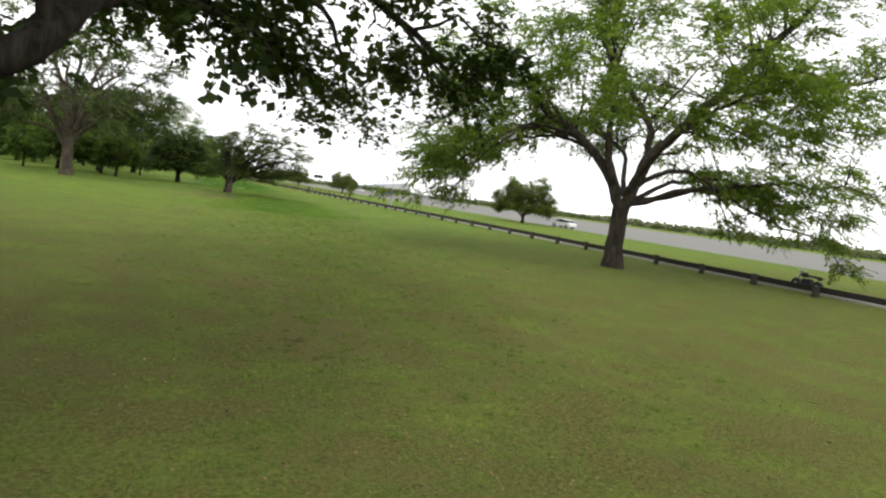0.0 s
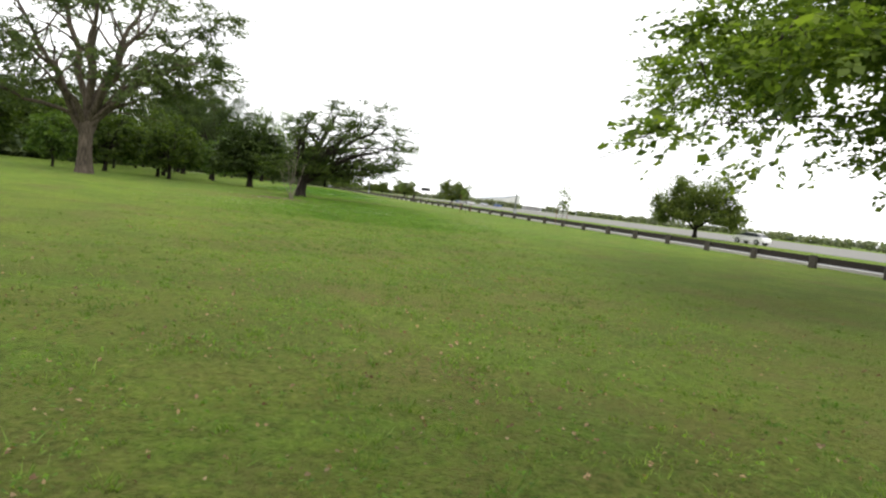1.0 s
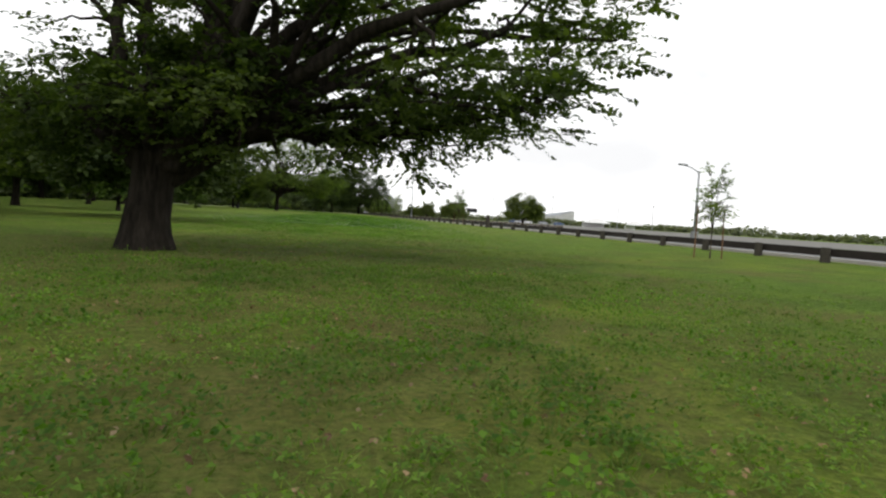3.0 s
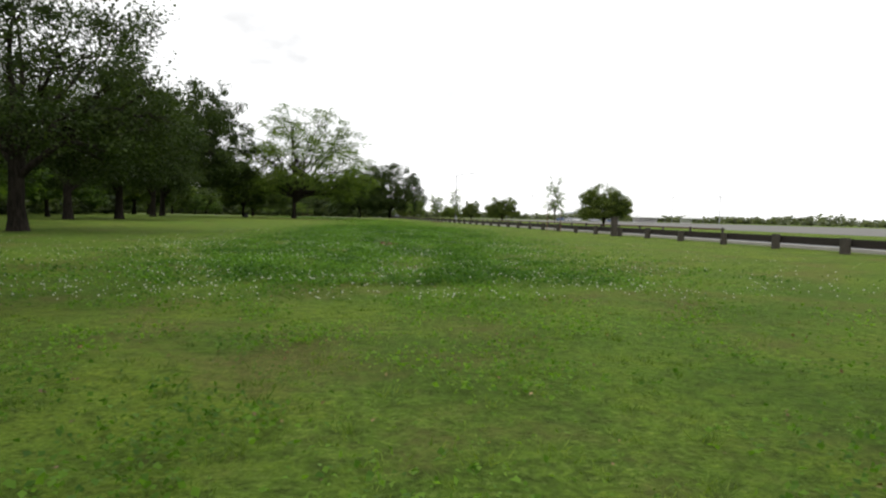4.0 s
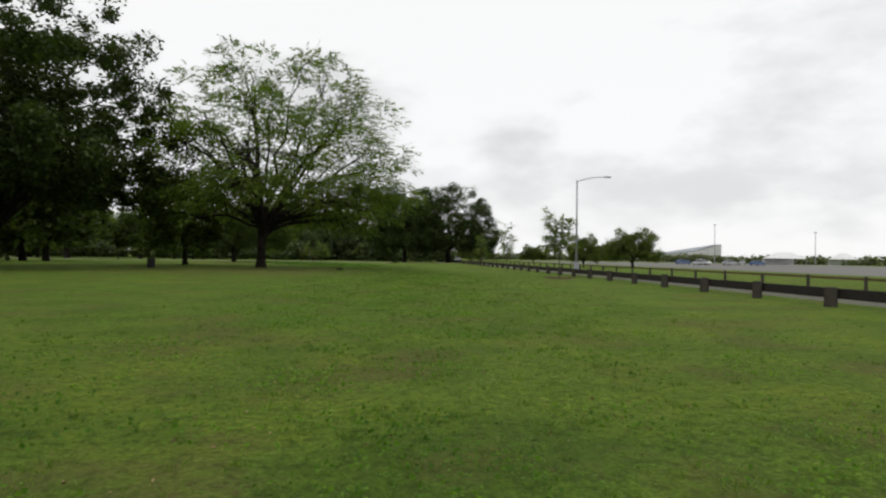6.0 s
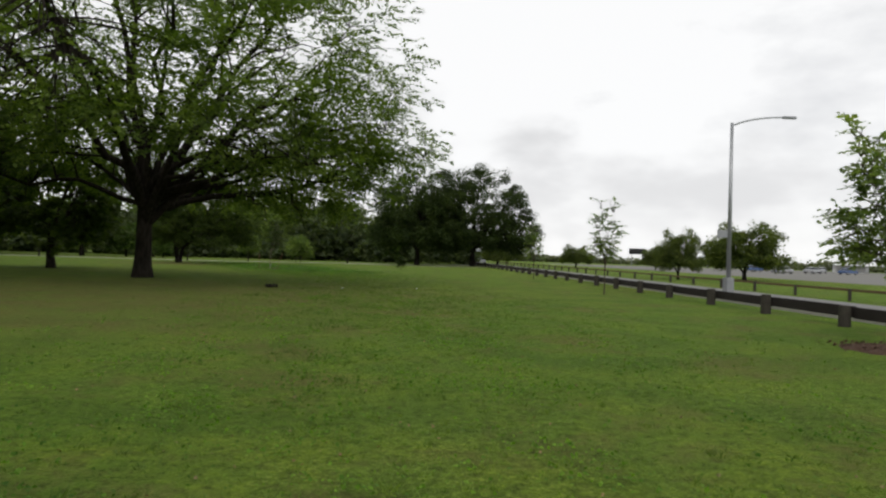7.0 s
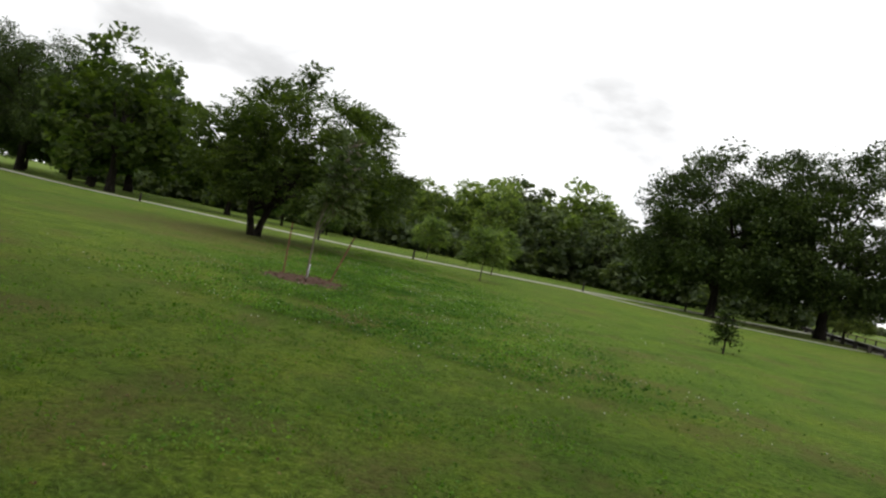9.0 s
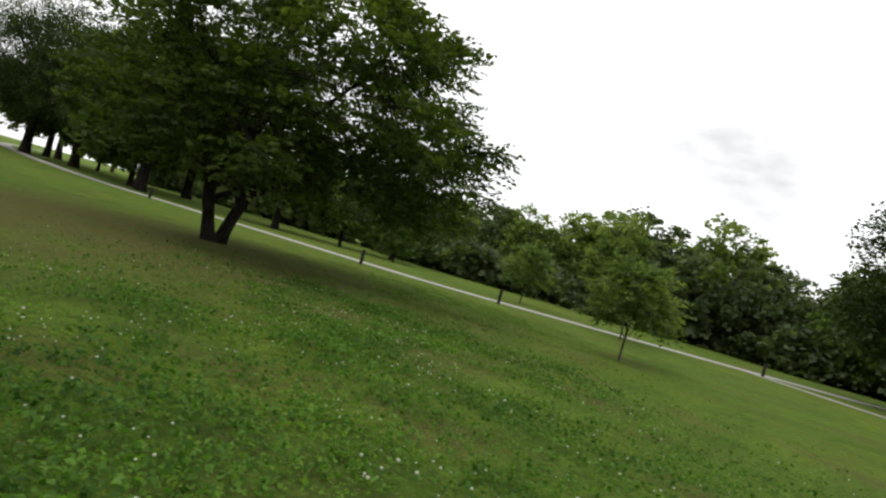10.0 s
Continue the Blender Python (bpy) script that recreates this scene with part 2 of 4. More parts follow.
POST_WOOD = plain("post_timber", (0.050, 0.044, 0.035), 0.9, 0, 7, 0.4, 0.6, 0.01)
STAKE_WOOD = plain("stake_wood", (0.17, 0.090, 0.050), 0.85, 0, 8, 0.3, 0.4, 0.005)
ASPHALT = plain("road_asphalt", (0.165, 0.163, 0.160), 0.9, 0, 1.2, 0.14, 0.5, 0.01)
LOT = plain("pale_asphalt", (0.150, 0.146, 0.132), 0.9, 0, 0.15, 0.16, 0.3, 0.01)
CONCRETE = plain("path_concrete", (0.37, 0.35, 0.315), 0.9, 0, 2.5, 0.14, 0.3, 0.01)
MULCH = plain("bark_mulch", (0.135, 0.079, 0.054), 1.0, 0, 14, 0.55, 1.0, 0.04)
SOIL = plain("brown_earth", (0.105, 0.068, 0.040), 1.0, 0, 6, 0.5, 1.0, 0.03)
STEEL = plain("galvanised_steel", (0.34, 0.35, 0.36), 0.45, 0.7, 4, 0.12, 0.1, 0.002)
WALL_PALE = plain("pale_cladding", (0.50, 0.50, 0.50), 0.7, 0, 0.3, 0.08, 0.1, 0.01)
ROOF_GREY = plain("roof_metal", (0.30, 0.32, 0.34), 0.6, 0.2, 0.3, 0.1, 0.1, 0.01)
WHITE = plain("white_paint", (0.72, 0.72, 0.71), 0.4, 0, 3, 0.06, 0.05, 0.002)
BLACK = plain("black_rubber", (0.02, 0.02, 0.021), 0.6, 0, 8, 0.25, 0.2, 0.003)
GLASS = plain("dark_glass", (0.03, 0.035, 0.04), 0.08, 0, 2, 0.1, 0.0, 0.001)
BLUE = plain("blue_paint", (0.06, 0.11, 0.24), 0.4, 0, 3, 0.1, 0.05, 0.002)
SILVER = plain("silver_paint", (0.42, 0.43, 0.44), 0.35, 0.5, 3, 0.06, 0.05, 0.002)
BROWN_LEAF = plain("dead_leaf", (0.15, 0.082, 0.043), 0.8, 0, 30, 0.35, 0.3, 0.004)


# ---------------------------------------------------------------- helpers
def mesh_of(name, verts, faces, mats, smooth=False):
    me = bpy.data.meshes.new(name)
    me.from_pydata([tuple(v) for v in verts], [], faces)
    for m in mats if isinstance(mats, (list, tuple)) else [mats]:
        me.materials.append(m)
    if smooth:
        me.polygons.foreach_set("use_smooth", [True] * len(me.polygons))
    me.update()
    return me


def quads_mesh(name, corners, mat):
    """corners: k x n x 3, each small face an island."""
    k, n = corners.shape[:2]
    me = bpy.data.meshes.new(name)
    me.vertices.add(n * k)
    me.vertices.foreach_set("co", corners.astype(np.float32).ravel())
    me.loops.add(n * k)
    me.loops.foreach_set("vertex_index", np.arange(n * k, dtype=np.int32))
    me.polygons.add(k)
    me.polygons.foreach_set("loop_start", np.arange(0, n * k, n, dtype=np.int32))
    me.materials.append(mat)
    me.update(calc_edges=True)
    return me


def child(name, me, parent, label=""):
    ob = new(name, me)
    ob.parent = parent
    return tagged(ob, label)


def part(name, bm, mat, parent, label="", smooth=False):
    me = bpy.data.meshes.new(name)
    bm.to_mesh(me)
    bm.free()
    me.materials.append(mat)
    if smooth:
        me.polygons.foreach_set("use_smooth", [True] * len(me.polygons))
    return child(name, me, parent, label)


def box(sx, sy, sz, at=(0, 0, 0), bevel=0.0, bm=None):
    bm = bm or bmesh.new()
    made = bmesh.ops.create_cube(bm, size=1.0, matrix=Matrix.Translation(at) @ Matrix.Diagonal((sx, sy, sz, 1)))
    if bevel:
        edges = list({e for v in made["verts"] for e in v.link_edges})
        bmesh.ops.bevel(bm, geom=edges, offset=bevel, segments=2, affect="EDGES")
    return bm


def rod(a, b, r1, r2=None, sides=8, bm=None):
    bm = bm or bmesh.new()
    a, b = Vector(a), Vector(b)
    m = Matrix.Translation((a + b) / 2) @ (b - a).to_track_quat("Z", "Y").to_matrix().to_4x4()
    bmesh.ops.create_cone(bm, cap_ends=True, segments=sides, radius1=r1, radius2=r1 if r2 is None else r2, depth=(b - a).length, matrix=m)
    return bm


def tube(points, radii, sides):
    """Verts and faces of a tapered tube along points."""
    pts, v, f = np.array(points, float), [], []
    way = np.gradient(pts, axis=0)
    way /= np.linalg.norm(way, axis=1)[:, None] + 1e-9
    ref = np.array([0.0, 0, 1]) if abs(way[0][2]) < 0.8 else np.array([1.0, 0, 0])
    ang = np.linspace(0, 2 * np.pi, sides, endpoint=False)
    for p, w, r in zip(pts, way, radii):
        a = np.cross(w, ref)
        a /= np.linalg.norm(a) + 1e-9
        b = np.cross(w, a)
        v.append(p + r * (np.cos(ang)[:, None] * a + np.sin(ang)[:, None] * b))
    n = len(pts)
    for i in range(n - 1):
        for k in range(sides):
            k2 = (k + 1) % sides
            f.append((i * sides + k, i * sides + k2, (i + 1) * sides + k2, (i + 1) * sides + k))
    return np.concatenate(v), f


def curve_points(a, b, bend, k, rng, wobble):
    a, b = np.array(a, float), np.array(b, float)
    t = np.linspace(0, 1, k)[:, None]
    mid = (a + b) / 2 + np.array(bend)
    p = (1 - t) ** 2 * a + 2 * t * (1 - t) * mid + t**2 * b
    off = rng.normal(0, wobble, p.shape)
    off[0] = off[-1] = 0
    return p + off


def smooth_line(line, k=8):
    out = []
    P = [np.array(p, float) for p in line]
    P = [2 * P[0] - P[1]] + P + [2 * P[-1] - P[-2]]
    for i in range(1, len(P) - 2):
        for t in np.linspace(0, 1, k, endpoint=False):
            out.append(0.5 * (2 * P[i] + (P[i + 1] - P[i - 1]) * t + (2 * P[i - 1] - 5 * P[i] + 4 * P[i + 1] - P[i + 2]) * t**2 + (3 * P[i] - P[i - 1] - 3 * P[i + 1] + P[i + 2]) * t**3))
    return [tuple(p) for p in out] + [tuple(P[-2])]


def leaf_quads(rng, centres, spread, count, size, flat=0.55, droop=0.0):
    """count single folded leaves scattered round the centres."""
    which = rng.integers(0, len(centres), count)
    off = rng.normal(0, 1, (count, 3))
    off /= np.linalg.norm(off, axis=1)[:, None] + 1e-9
    off *= (rng.random(count) ** 0.45)[:, None] * np.asarray(spread)[which][:, None]
    off[:, 2] *= flat
    c = centres[which] + off
    c[:, 2] -= droop * np.linalg.norm(off[:, :2], axis=1)
    up = rng.normal(0, 0.55, (count, 3)) + np.array([0, 0, 1.0])
    return leaf_faces(rng, c, up, rng.normal(0, 1, (count, 3)), size)


def leaf_faces(rng, c, up, along, size):
    """One kite-shaped, folded leaf at each place, its face along up and its length about along."""
    up = up / (np.linalg.norm(up, axis=1)[:, None] + 1e-9)
    b = np.cross(up, along)
    b /= np.linalg.norm(b, axis=1)[:, None] + 1e-9
    a = np.cross(b, up)
    s = (size * (0.55 + 0.9 * rng.random(len(c))))[:, None]
    return np.stack([c - a * s * 0.5, c - b * s * 0.4 + up * s * 0.12, c + a * s * 0.5 - up * s * 0.06, c + b * s * 0.4 + up * s * 0.12], 1)


def leaf_sprays(rng, centres, spread, count, size, flat=0.55, per=11, sag=0.12, hub=None):
    """Leaves in flat sprays along short twigs: the twigs fan outwards in each clump, and each bears leaves on both sides."""
    n = max(1, count // per)
    which = rng.integers(0, len(centres), n)
    off = rng.normal(0, 1, (n, 3))
    off /= np.linalg.norm(off, axis=1)[:, None] + 1e-9
    go = off.copy()
    off *= (rng.random(n) ** 0.5)[:, None] * np.asarray(spread)[which][:, None]
    off[:, 2] *= flat
    start = centres[which] + off
    if hub is not None:
        out = centres[which] - np.asarray(hub)
        go += 0.9 * out / (np.linalg.norm(out, axis=1)[:, None] + 1e-9)
    go[:, 2] = 0.35 * go[:, 2] - sag + rng.normal(0, 0.16, n)
    go /= np.linalg.norm(go, axis=1)[:, None] + 1e-9
    side = np.cross(go, np.array([0, 0, 1.0]) + rng.normal(0, 0.28, (n, 3)))
    side /= np.linalg.norm(side, axis=1)[:, None] + 1e-9
    face = np.cross(side, go)
    k = np.arange(per)
    step, hand_ = (k[None] - per * 0.3) * 0.42, np.where(k % 2, 1.0, -1.0)[None] * (0.25 + 0.45 * rng.random((n, per)))
    hand_ = hand_ * (1.15 - 0.7 * k / per)[None]
    c = start[:, None] + size * (step[..., None] * go[:, None] + hand_[..., None] * side[:, None]) + rng.normal(0, 0.16 * size, (n, per, 3))
    c[..., 2] -= size * 0.018 * np.maximum(k[None], 0) ** 1.5
    up = face[:, None] + rng.normal(0, 0.34, (n, per, 3))
    along = go[:, None] * 0.7 + side[:, None] * np.sign(hand_)[..., None] * 0.8 + rng.normal(0, 0.2, (n, per, 3))
    return leaf_faces(rng, c.reshape(-1, 3), up.reshape(-1, 3), along.reshape(-1, 3), size)


def grow_tree(name, label, seed, height, radius, low, trunk, fork, limbs, clumps, leaves, size, leaf, bark,
              clump_size=1.0, lean=(0, 0), stems=1, edge=0.55, category="tree", droop=0.0, top=1.0, dense=0.0, coarse=False, belly=0.36, arms=(), rough=1.0, dome=0.8, flat=0.6, guides=(), face=0.0, per=11, sag=0.12, arm_leaves=1.0):
    """A broadleaf tree: flared trunk, limbs that fork, thin branches to each clump of leaves, at the origin."""
    rng = np.random.default_rng(seed)
    verts, faces = [], []

    def add(points, radii, sides):
        v, f = tube(points, radii, sides)
        base = sum(len(x) for x in verts)
        verts.append(v)
        faces.extend(tuple(i + base for i in q) for q in f)

    nodes, tips = [], []
    for s in range(stems):
        turn = s * 2 * math.pi / max(stems, 1) + seed
        out = np.array([math.cos(turn), math.sin(turn), 0]) * (0 if stems == 1 else trunk * 1.1)
        tip = out * 2.2 + np.array([lean[0] * 0.04, lean[1] * 0.04, fork])
        pts = curve_points(out * 0.5, tip, rng.normal(0, trunk * 0.25, 3) * (1, 1, 0), 7, rng, trunk * 0.04)
        pts[0][2] = -0.15
        r = trunk * np.array([1.38, 1.06, 0.95, 0.90, 0.88, 0.90, 0.95]) * (1 if stems == 1 else 0.7)
        add(pts, r, 12)
        for k in range(limbs // stems):
            a = turn + (k + rng.random() * 0.6) * 2 * math.pi / (limbs // stems)
            up = 0.25 + 0.75 * ((k * 0.618 + 0.2) % 1.0)
            reach = radius * (0.8 - 0.55 * up * up) * (0.85 + 0.3 * rng.random())
            end = np.array([lean[0] + math.cos(a) * reach, lean[1] + math.sin(a) * reach, low + (height - low) * (0.10 + 0.72 * up)])
            start = pts[4 + int(rng.integers(0, 3))] if limbs > 3 else pts[-1]
            bend = np.array([0, 0, (end[2] - start[2]) * 0.15 + (0.12 * reach if up < 0.6 else 0)])
            limb = curve_points(start, end, bend, 9, rng, radius * 0.016)
            r0 = trunk * (0.40 + 0.16 * rng.random()) * (1 if stems == 1 else 0.8)
            rr = r0 * np.linspace(1, 0.18, 9) ** 0.9
            add(limb[::2] if coarse else limb, rr[::2] if coarse else rr, 5 if coarse else 8)
            nodes += [(p, q) for p, q in zip(limb[2:], rr[2:])]
            for j in range(4):
                i = int(rng.integers(3, 8))
                a2 = a + rng.normal(0, 0.8)
                go = limb[i] + np.array([math.cos(a2), math.sin(a2), 0.35 + 0.5 * rng.random()]) * radius * (0.22 + 0.22 * rng.random())
                sub = curve_points(limb[i], go, (0, 0, 0.05 * radius), 6, rng, radius * 0.012)
                r2 = rr[i] * 0.62 * np.linspace(1, 0.25, 6)
                add(sub[::5] if coarse else sub, r2[::5] if coarse else r2, 4 if coarse else 6)
                nodes += [(p, q) for p, q in zip(sub[2:], r2[2:])]
                tips.append(sub[-1] + rng.normal(0, 0.15 * clump_size, 3))
    bunches = []
    ca, sa = math.cos(radians(face)), math.sin(radians(face))
    for first, *line in guides:  # main limbs of a shape of their own: out to the side, up, and to the back
        line = [(r * ca - d * sa, r * sa + d * ca, z) for r, z, d in line]
        limb = np.array(smooth_line(line, 5))
        limb[1:-1] += rng.normal(0, 0.05, limb[1:-1].shape)
        rr = first * np.linspace(1, 0.16, len(limb)) ** 0.8
        add(limb, rr, 9)
        nodes += [(p, q) for p, q in zip(limb[5:], rr[5:])]
        for i in range(6, len(limb), 2):
            way = limb[min(i + 1, len(limb) - 1)] - limb[i - 1]
            way /= np.linalg.norm(way) + 1e-9
            go = limb[i] + (way * 0.7 + rng.normal(0, 0.55, 3) + (0, 0, 0.12)) * radius * (0.10 + 0.16 * rng.random())
            sub = curve_points(limb[i], go, (0, 0, 0.03 * radius), 6, rng, radius * 0.01)
            r2 = min(rr[i] * 0.6, 0.09) * np.linspace(1, 0.25, 6)
            add(sub, r2, 6)
            nodes += [(p, q) for p, q in zip(sub[1:], r2[1:])]
            tips.append(sub[-1])
            if i > 0.45 * len(limb):
                bunches += [limb[i] + rng.normal(0, 0.5, 3) * (1, 1, 0.5), sub[3] + rng.normal(0, 0.3, 3)]
        bunches += [limb[-1] + rng.normal(0, 0.3, 3) for _ in range(4)]
    extra = bunches
    for arm in arms:  # single long low limbs
        start, first = np.array([lean[0] * 0.04, lean[1] * 0.04, fork * 0.95]), int(arm[3]) if len(arm) > 3 else 5
        arm = arm[:3]
        limb = curve_points(start, arm, (0, 0, max(0.6, 0.16 * math.hypot(arm[0], arm[1]))), 11, rng, radius * 0.012)
        rr = trunk * 0.34 * np.linspace(1, 0.08, 11)
        add(limb, rr, 8)
        nodes += [(p, q) for p, q in zip(limb[3:], rr[3:])]
        for p in limb[first:]:
            extra += [p + rng.normal(0, 0.75, 3) * (1, 1, 0.45) for _ in range(4)]
    spots = np.array([p for p, _ in nodes])
    # clump centres inside an uneven dome
    centres = []
    mid = low + (height - low) * belly
    ph = rng.random(6) * 6.28
    while len(centres) < clumps:
        d = rng.normal(0, 1, 3)
        d /= np.linalg.norm(d)
        if d[2] < -0.75:
            continue
        az = math.atan2(d[1], d[0])
        uneven = 1 + rough * 0.13 * math.sin(2 * az + ph[0]) + rough * 0.10 * math.sin(3 * az + ph[1] + 3 * d[2]) + 0.07 * math.sin(7 * az + ph[2] + 5 * d[2])
        f = (edge + (1 - edge) * rng.random() ** 0.6) * uneven
        f = min(f, 1.06)
        wide = math.hypot(d[0], d[1]) ** (dome if d[2] > 0 else 0.6)
        z = mid + (d[2] * f * (height - mid) * top if d[2] > 0 else d[2] * f * (mid - low))
        c = math.hypot(d[0], d[1]) + 1e-9
        centres.append((lean[0] + d[0] / c * wide * f * radius, lean[1] + d[1] / c * wide * f * radius, z - droop * wide * f * radius))
    centres = np.array(centres + tips + extra)
    for i in range(len(centres)):  # no clump stands apart from its neighbours
        gap = np.linalg.norm(centres - centres[i], axis=1)
        close = np.argsort(gap)[1:4]
        if gap[close[1]] > 1.25 * clump_size:
            centres[i] = centres[i] * 0.45 + centres[close].mean(axis=0) * 0.55
    for c in centres:
        i = int(np.argmin(np.linalg.norm(spots - c, axis=1) + 0.5 * np.maximum(0, spots[:, 2] - c[2])))
        if np.linalg.norm(spots[i] - c) < 0.15:
            continue
        tw = curve_points(spots[i], c, (0, 0, 0.06 * radius * rng.random()), 5, rng, 0.05)
        r1 = max(min(nodes[i][1] * 0.6, 0.07), 0.018)
        add(tw[::2] if coarse else tw, r1 * np.linspace(1, 0.35, 3 if coarse else 5), 3 if coarse else 5)
    tree = tagged(new(name), label, category)
    child("trunk", mesh_of("trunk", np.concatenate(verts), faces, bark, True), tree)
    spread = clump_size * (0.6 + 0.8 * rng.random(len(centres)))
    core = len(centres) - len(extra)
    hub = (lean[0], lean[1], low + 0.25 * (height - low))
    spray = (lambda *a: leaf_quads(rng, *a, flat)) if coarse or not per else (lambda *a: leaf_sprays(rng, *a, flat, per, sag, hub))
    q = spray(centres[:core], spread[:core], leaves, size)
    if extra:  # finer leaves on the long low limbs
        q = np.concatenate([q, spray(centres[core:], spread[core:] * 0.8, int(leaves / core * len(extra) * 1.3 * arm_leaves), size * 0.8)])
    if dense:
        ring, turn_ = 0.78 * rng.random(int(dense)) ** 0.5, rng.random(int(dense)) * 2 * np.pi
        inner = np.stack([ring * np.cos(turn_), ring * np.sin(turn_), rng.random(int(dense)) * (1.15 - ring)], 1)
        inner = inner * (radius, radius, (height - low) * 0.7) + (lean[0], lean[1], low + 0.12 * (height - low))
        q = np.concatenate([q, leaf_quads(rng, inner, np.full(len(inner), 0.9), int(dense) * 30, size * 1.3)])
    child("crown", quads_mesh("crown", q, leaf), tree)
    return tree


def put(ob, x, y, turn=0, scale=1.0, z=0.0):
    ob.matrix_basis = pose(x, y, z, 0, 0, turn) @ Matrix.Scale(scale, 4)
    return ob


def again(ob, x, y, turn=0, scale=1.0, z=0.0, tall=1.0):
    return copy_thing(ob, pose(x, y, z, 0, 0, turn) @ Matrix.Diagonal((scale, scale, scale * tall, 1)))


# ---------------------------------------------------------------- ground, road, path
def sheet(name, xs, ys, z, mat, label, category):
    v = [(x, y, z) for y in ys for x in xs]
    k = len(xs)
    f = [(j * k + i, j * k + i + 1, (j + 1) * k + i + 1, (j + 1) * k + i) for j in range(len(ys) - 1) for i in range(k - 1)]
    return tagged(new(name, mesh_of(name, v, f, mat)), label, category, kind="structure")


sheet("ground", [-3000, -300, -60, 20, 300, 3000], [-3000, -200, 0, 120, 300, 600, 4000], 0, LAWN, "wide mown park lawn with clover and dry patches", "lawn")
sheet("road", [9.4, 15.7], [-300, -100, 0, 100, 200, 300, 420], 0.012, ASPHALT, "grey asphalt park road behind the timber guard rail", "road")
sheet("parking_lot", [40, 80, 150], [-250, 0, 200, 400], 0.010, LOT, "pale worn asphalt parking area beyond the road", "parking lot")


def ribbon(name, line, width, z, thick, mat, label, category):
    pts = [Vector((x, y, 0)) for x, y in line]
    v, f = [], []
    for i, p in enumerate(pts):
        d = (pts[min(i + 1, len(pts) - 1)] - pts[max(i - 1, 0)]).normalized()
        s = Vector((-d.y, d.x, 0)) * width / 2
        v += [p + s + Vector((0, 0, z)), p - s + Vector((0, 0, z)), p + s + Vector((0, 0, z - thick)), p - s + Vector((0, 0, z - thick))]
    for i in range(len(pts) - 1):
        a, b = 4 * i, 4 * i + 4
        f += [(a, b, b + 1, a + 1), (a, a + 2, b + 2, b), (a + 1, b + 1, b + 3, a + 3)]
    return tagged(new(name, mesh_of(name, v, f, mat)), label, category, kind="structure")


PATH_LINE = smooth_line([(-230, 350), (-170, 310), (-116, 283.5), (-70, 267), (-52, 265.5), (-42, 265.5), (-31, 266), (-20, 272.5), (-7, 281.5), (2, 289), (9.2, 297)])
ribbon("footpath", PATH_LINE, 2.0, 0.03, 0.12, CONCRETE, "pale concrete footpath curving across the lawn", "path")
ribbon("footpath", smooth_line([(-15.4, 275.3), (-12.5, 272.5), (-9, 269.7), (-5, 268.6), (-1, 269.5), (4, 272), (9.1, 275.5)]), 0.85, 0.026, 0.1, CONCRETE, "narrow pale side path leaving the footpath", "path")
ribbon("kerb", [(9.25, y) for y in range(-300, 430, 30)], 0.18, 0.13, 0.25, CONCRETE, "pale concrete kerb along the park road", "kerb")


# ---------------------------------------------------------------- timber rails
def rail_post(parent, x, y, tall, r):
    bm = rod((x, y, -0.1), (x, y, tall), r, r * 0.94, 10)
    bmesh.ops.bevel(bm, geom=[e for e in bm.edges if all(v.co.z > tall - 0.01 for v in e.verts)], offset=0.02, segments=2, affect="EDGES")
    return part("post", bm, POST_WOOD, parent)


def guard_rail(name, x, y0, y1, step, tall, rail_z, rail_h, rail_t, side, label, seed, wood, thick):
    rng = random.Random(seed)
    rail = tagged(new(name), label, "guard rail")
    y, k = y0, 0
    while y < y1:
        far = y + step
        bm = box(rail_t, step - 0.012, rail_h, (x + side, (y + far) / 2, rail_z + rng.uniform(-0.012, 0.012)), 0.015)
        part("rail", bm, wood, rail)
        rail_post(rail, x + rng.uniform(-0.02, 0.02), y + rng.uniform(-0.1, 0.1), tall + rng.uniform(-0.05, 0.04), thick + rng.uniform(-0.015, 0.02) * thick / 0.17)
        y, k = far, k + 1
    return rail


guard_rail("guard_rail", 7.57, -28.3, 127, 3.7, 0.60, 0.40, 0.30, 0.14, 0.24, "low weathered timber guard rail on round posts", 3, TIMBER, 0.17)
guard_rail("guard_rail", 7.57, 127.1, 330, 3.86, 0.60, 0.40, 0.30, 0.14, 0.24, "low weathered timber guard rail beyond a tall post", 4, TIMBER, 0.17)
guard_rail("guard_rail", 16.8, 130, 330, 4.2, 0.62, 0.52, 0.12, 0.10, 0.16, "low brown timber rail on the far side of the road", 5, BROWN_TIMBER, 0.09)


gate = tagged(new("gate_post"), "tall square grey timber post beside the guard rail", "post")
part("post_shaft", box(0.34, 0.34, 1.25, (0, 0, 0.575), 0.02), POST_WOOD, gate)
part("post_cap", box(0.38, 0.38, 0.05, (0, 0, 1.22), 0.012), POST_WOOD, gate)
gate.matrix_basis = pose(7.14, 127.1, 0, 0, 0, 4)

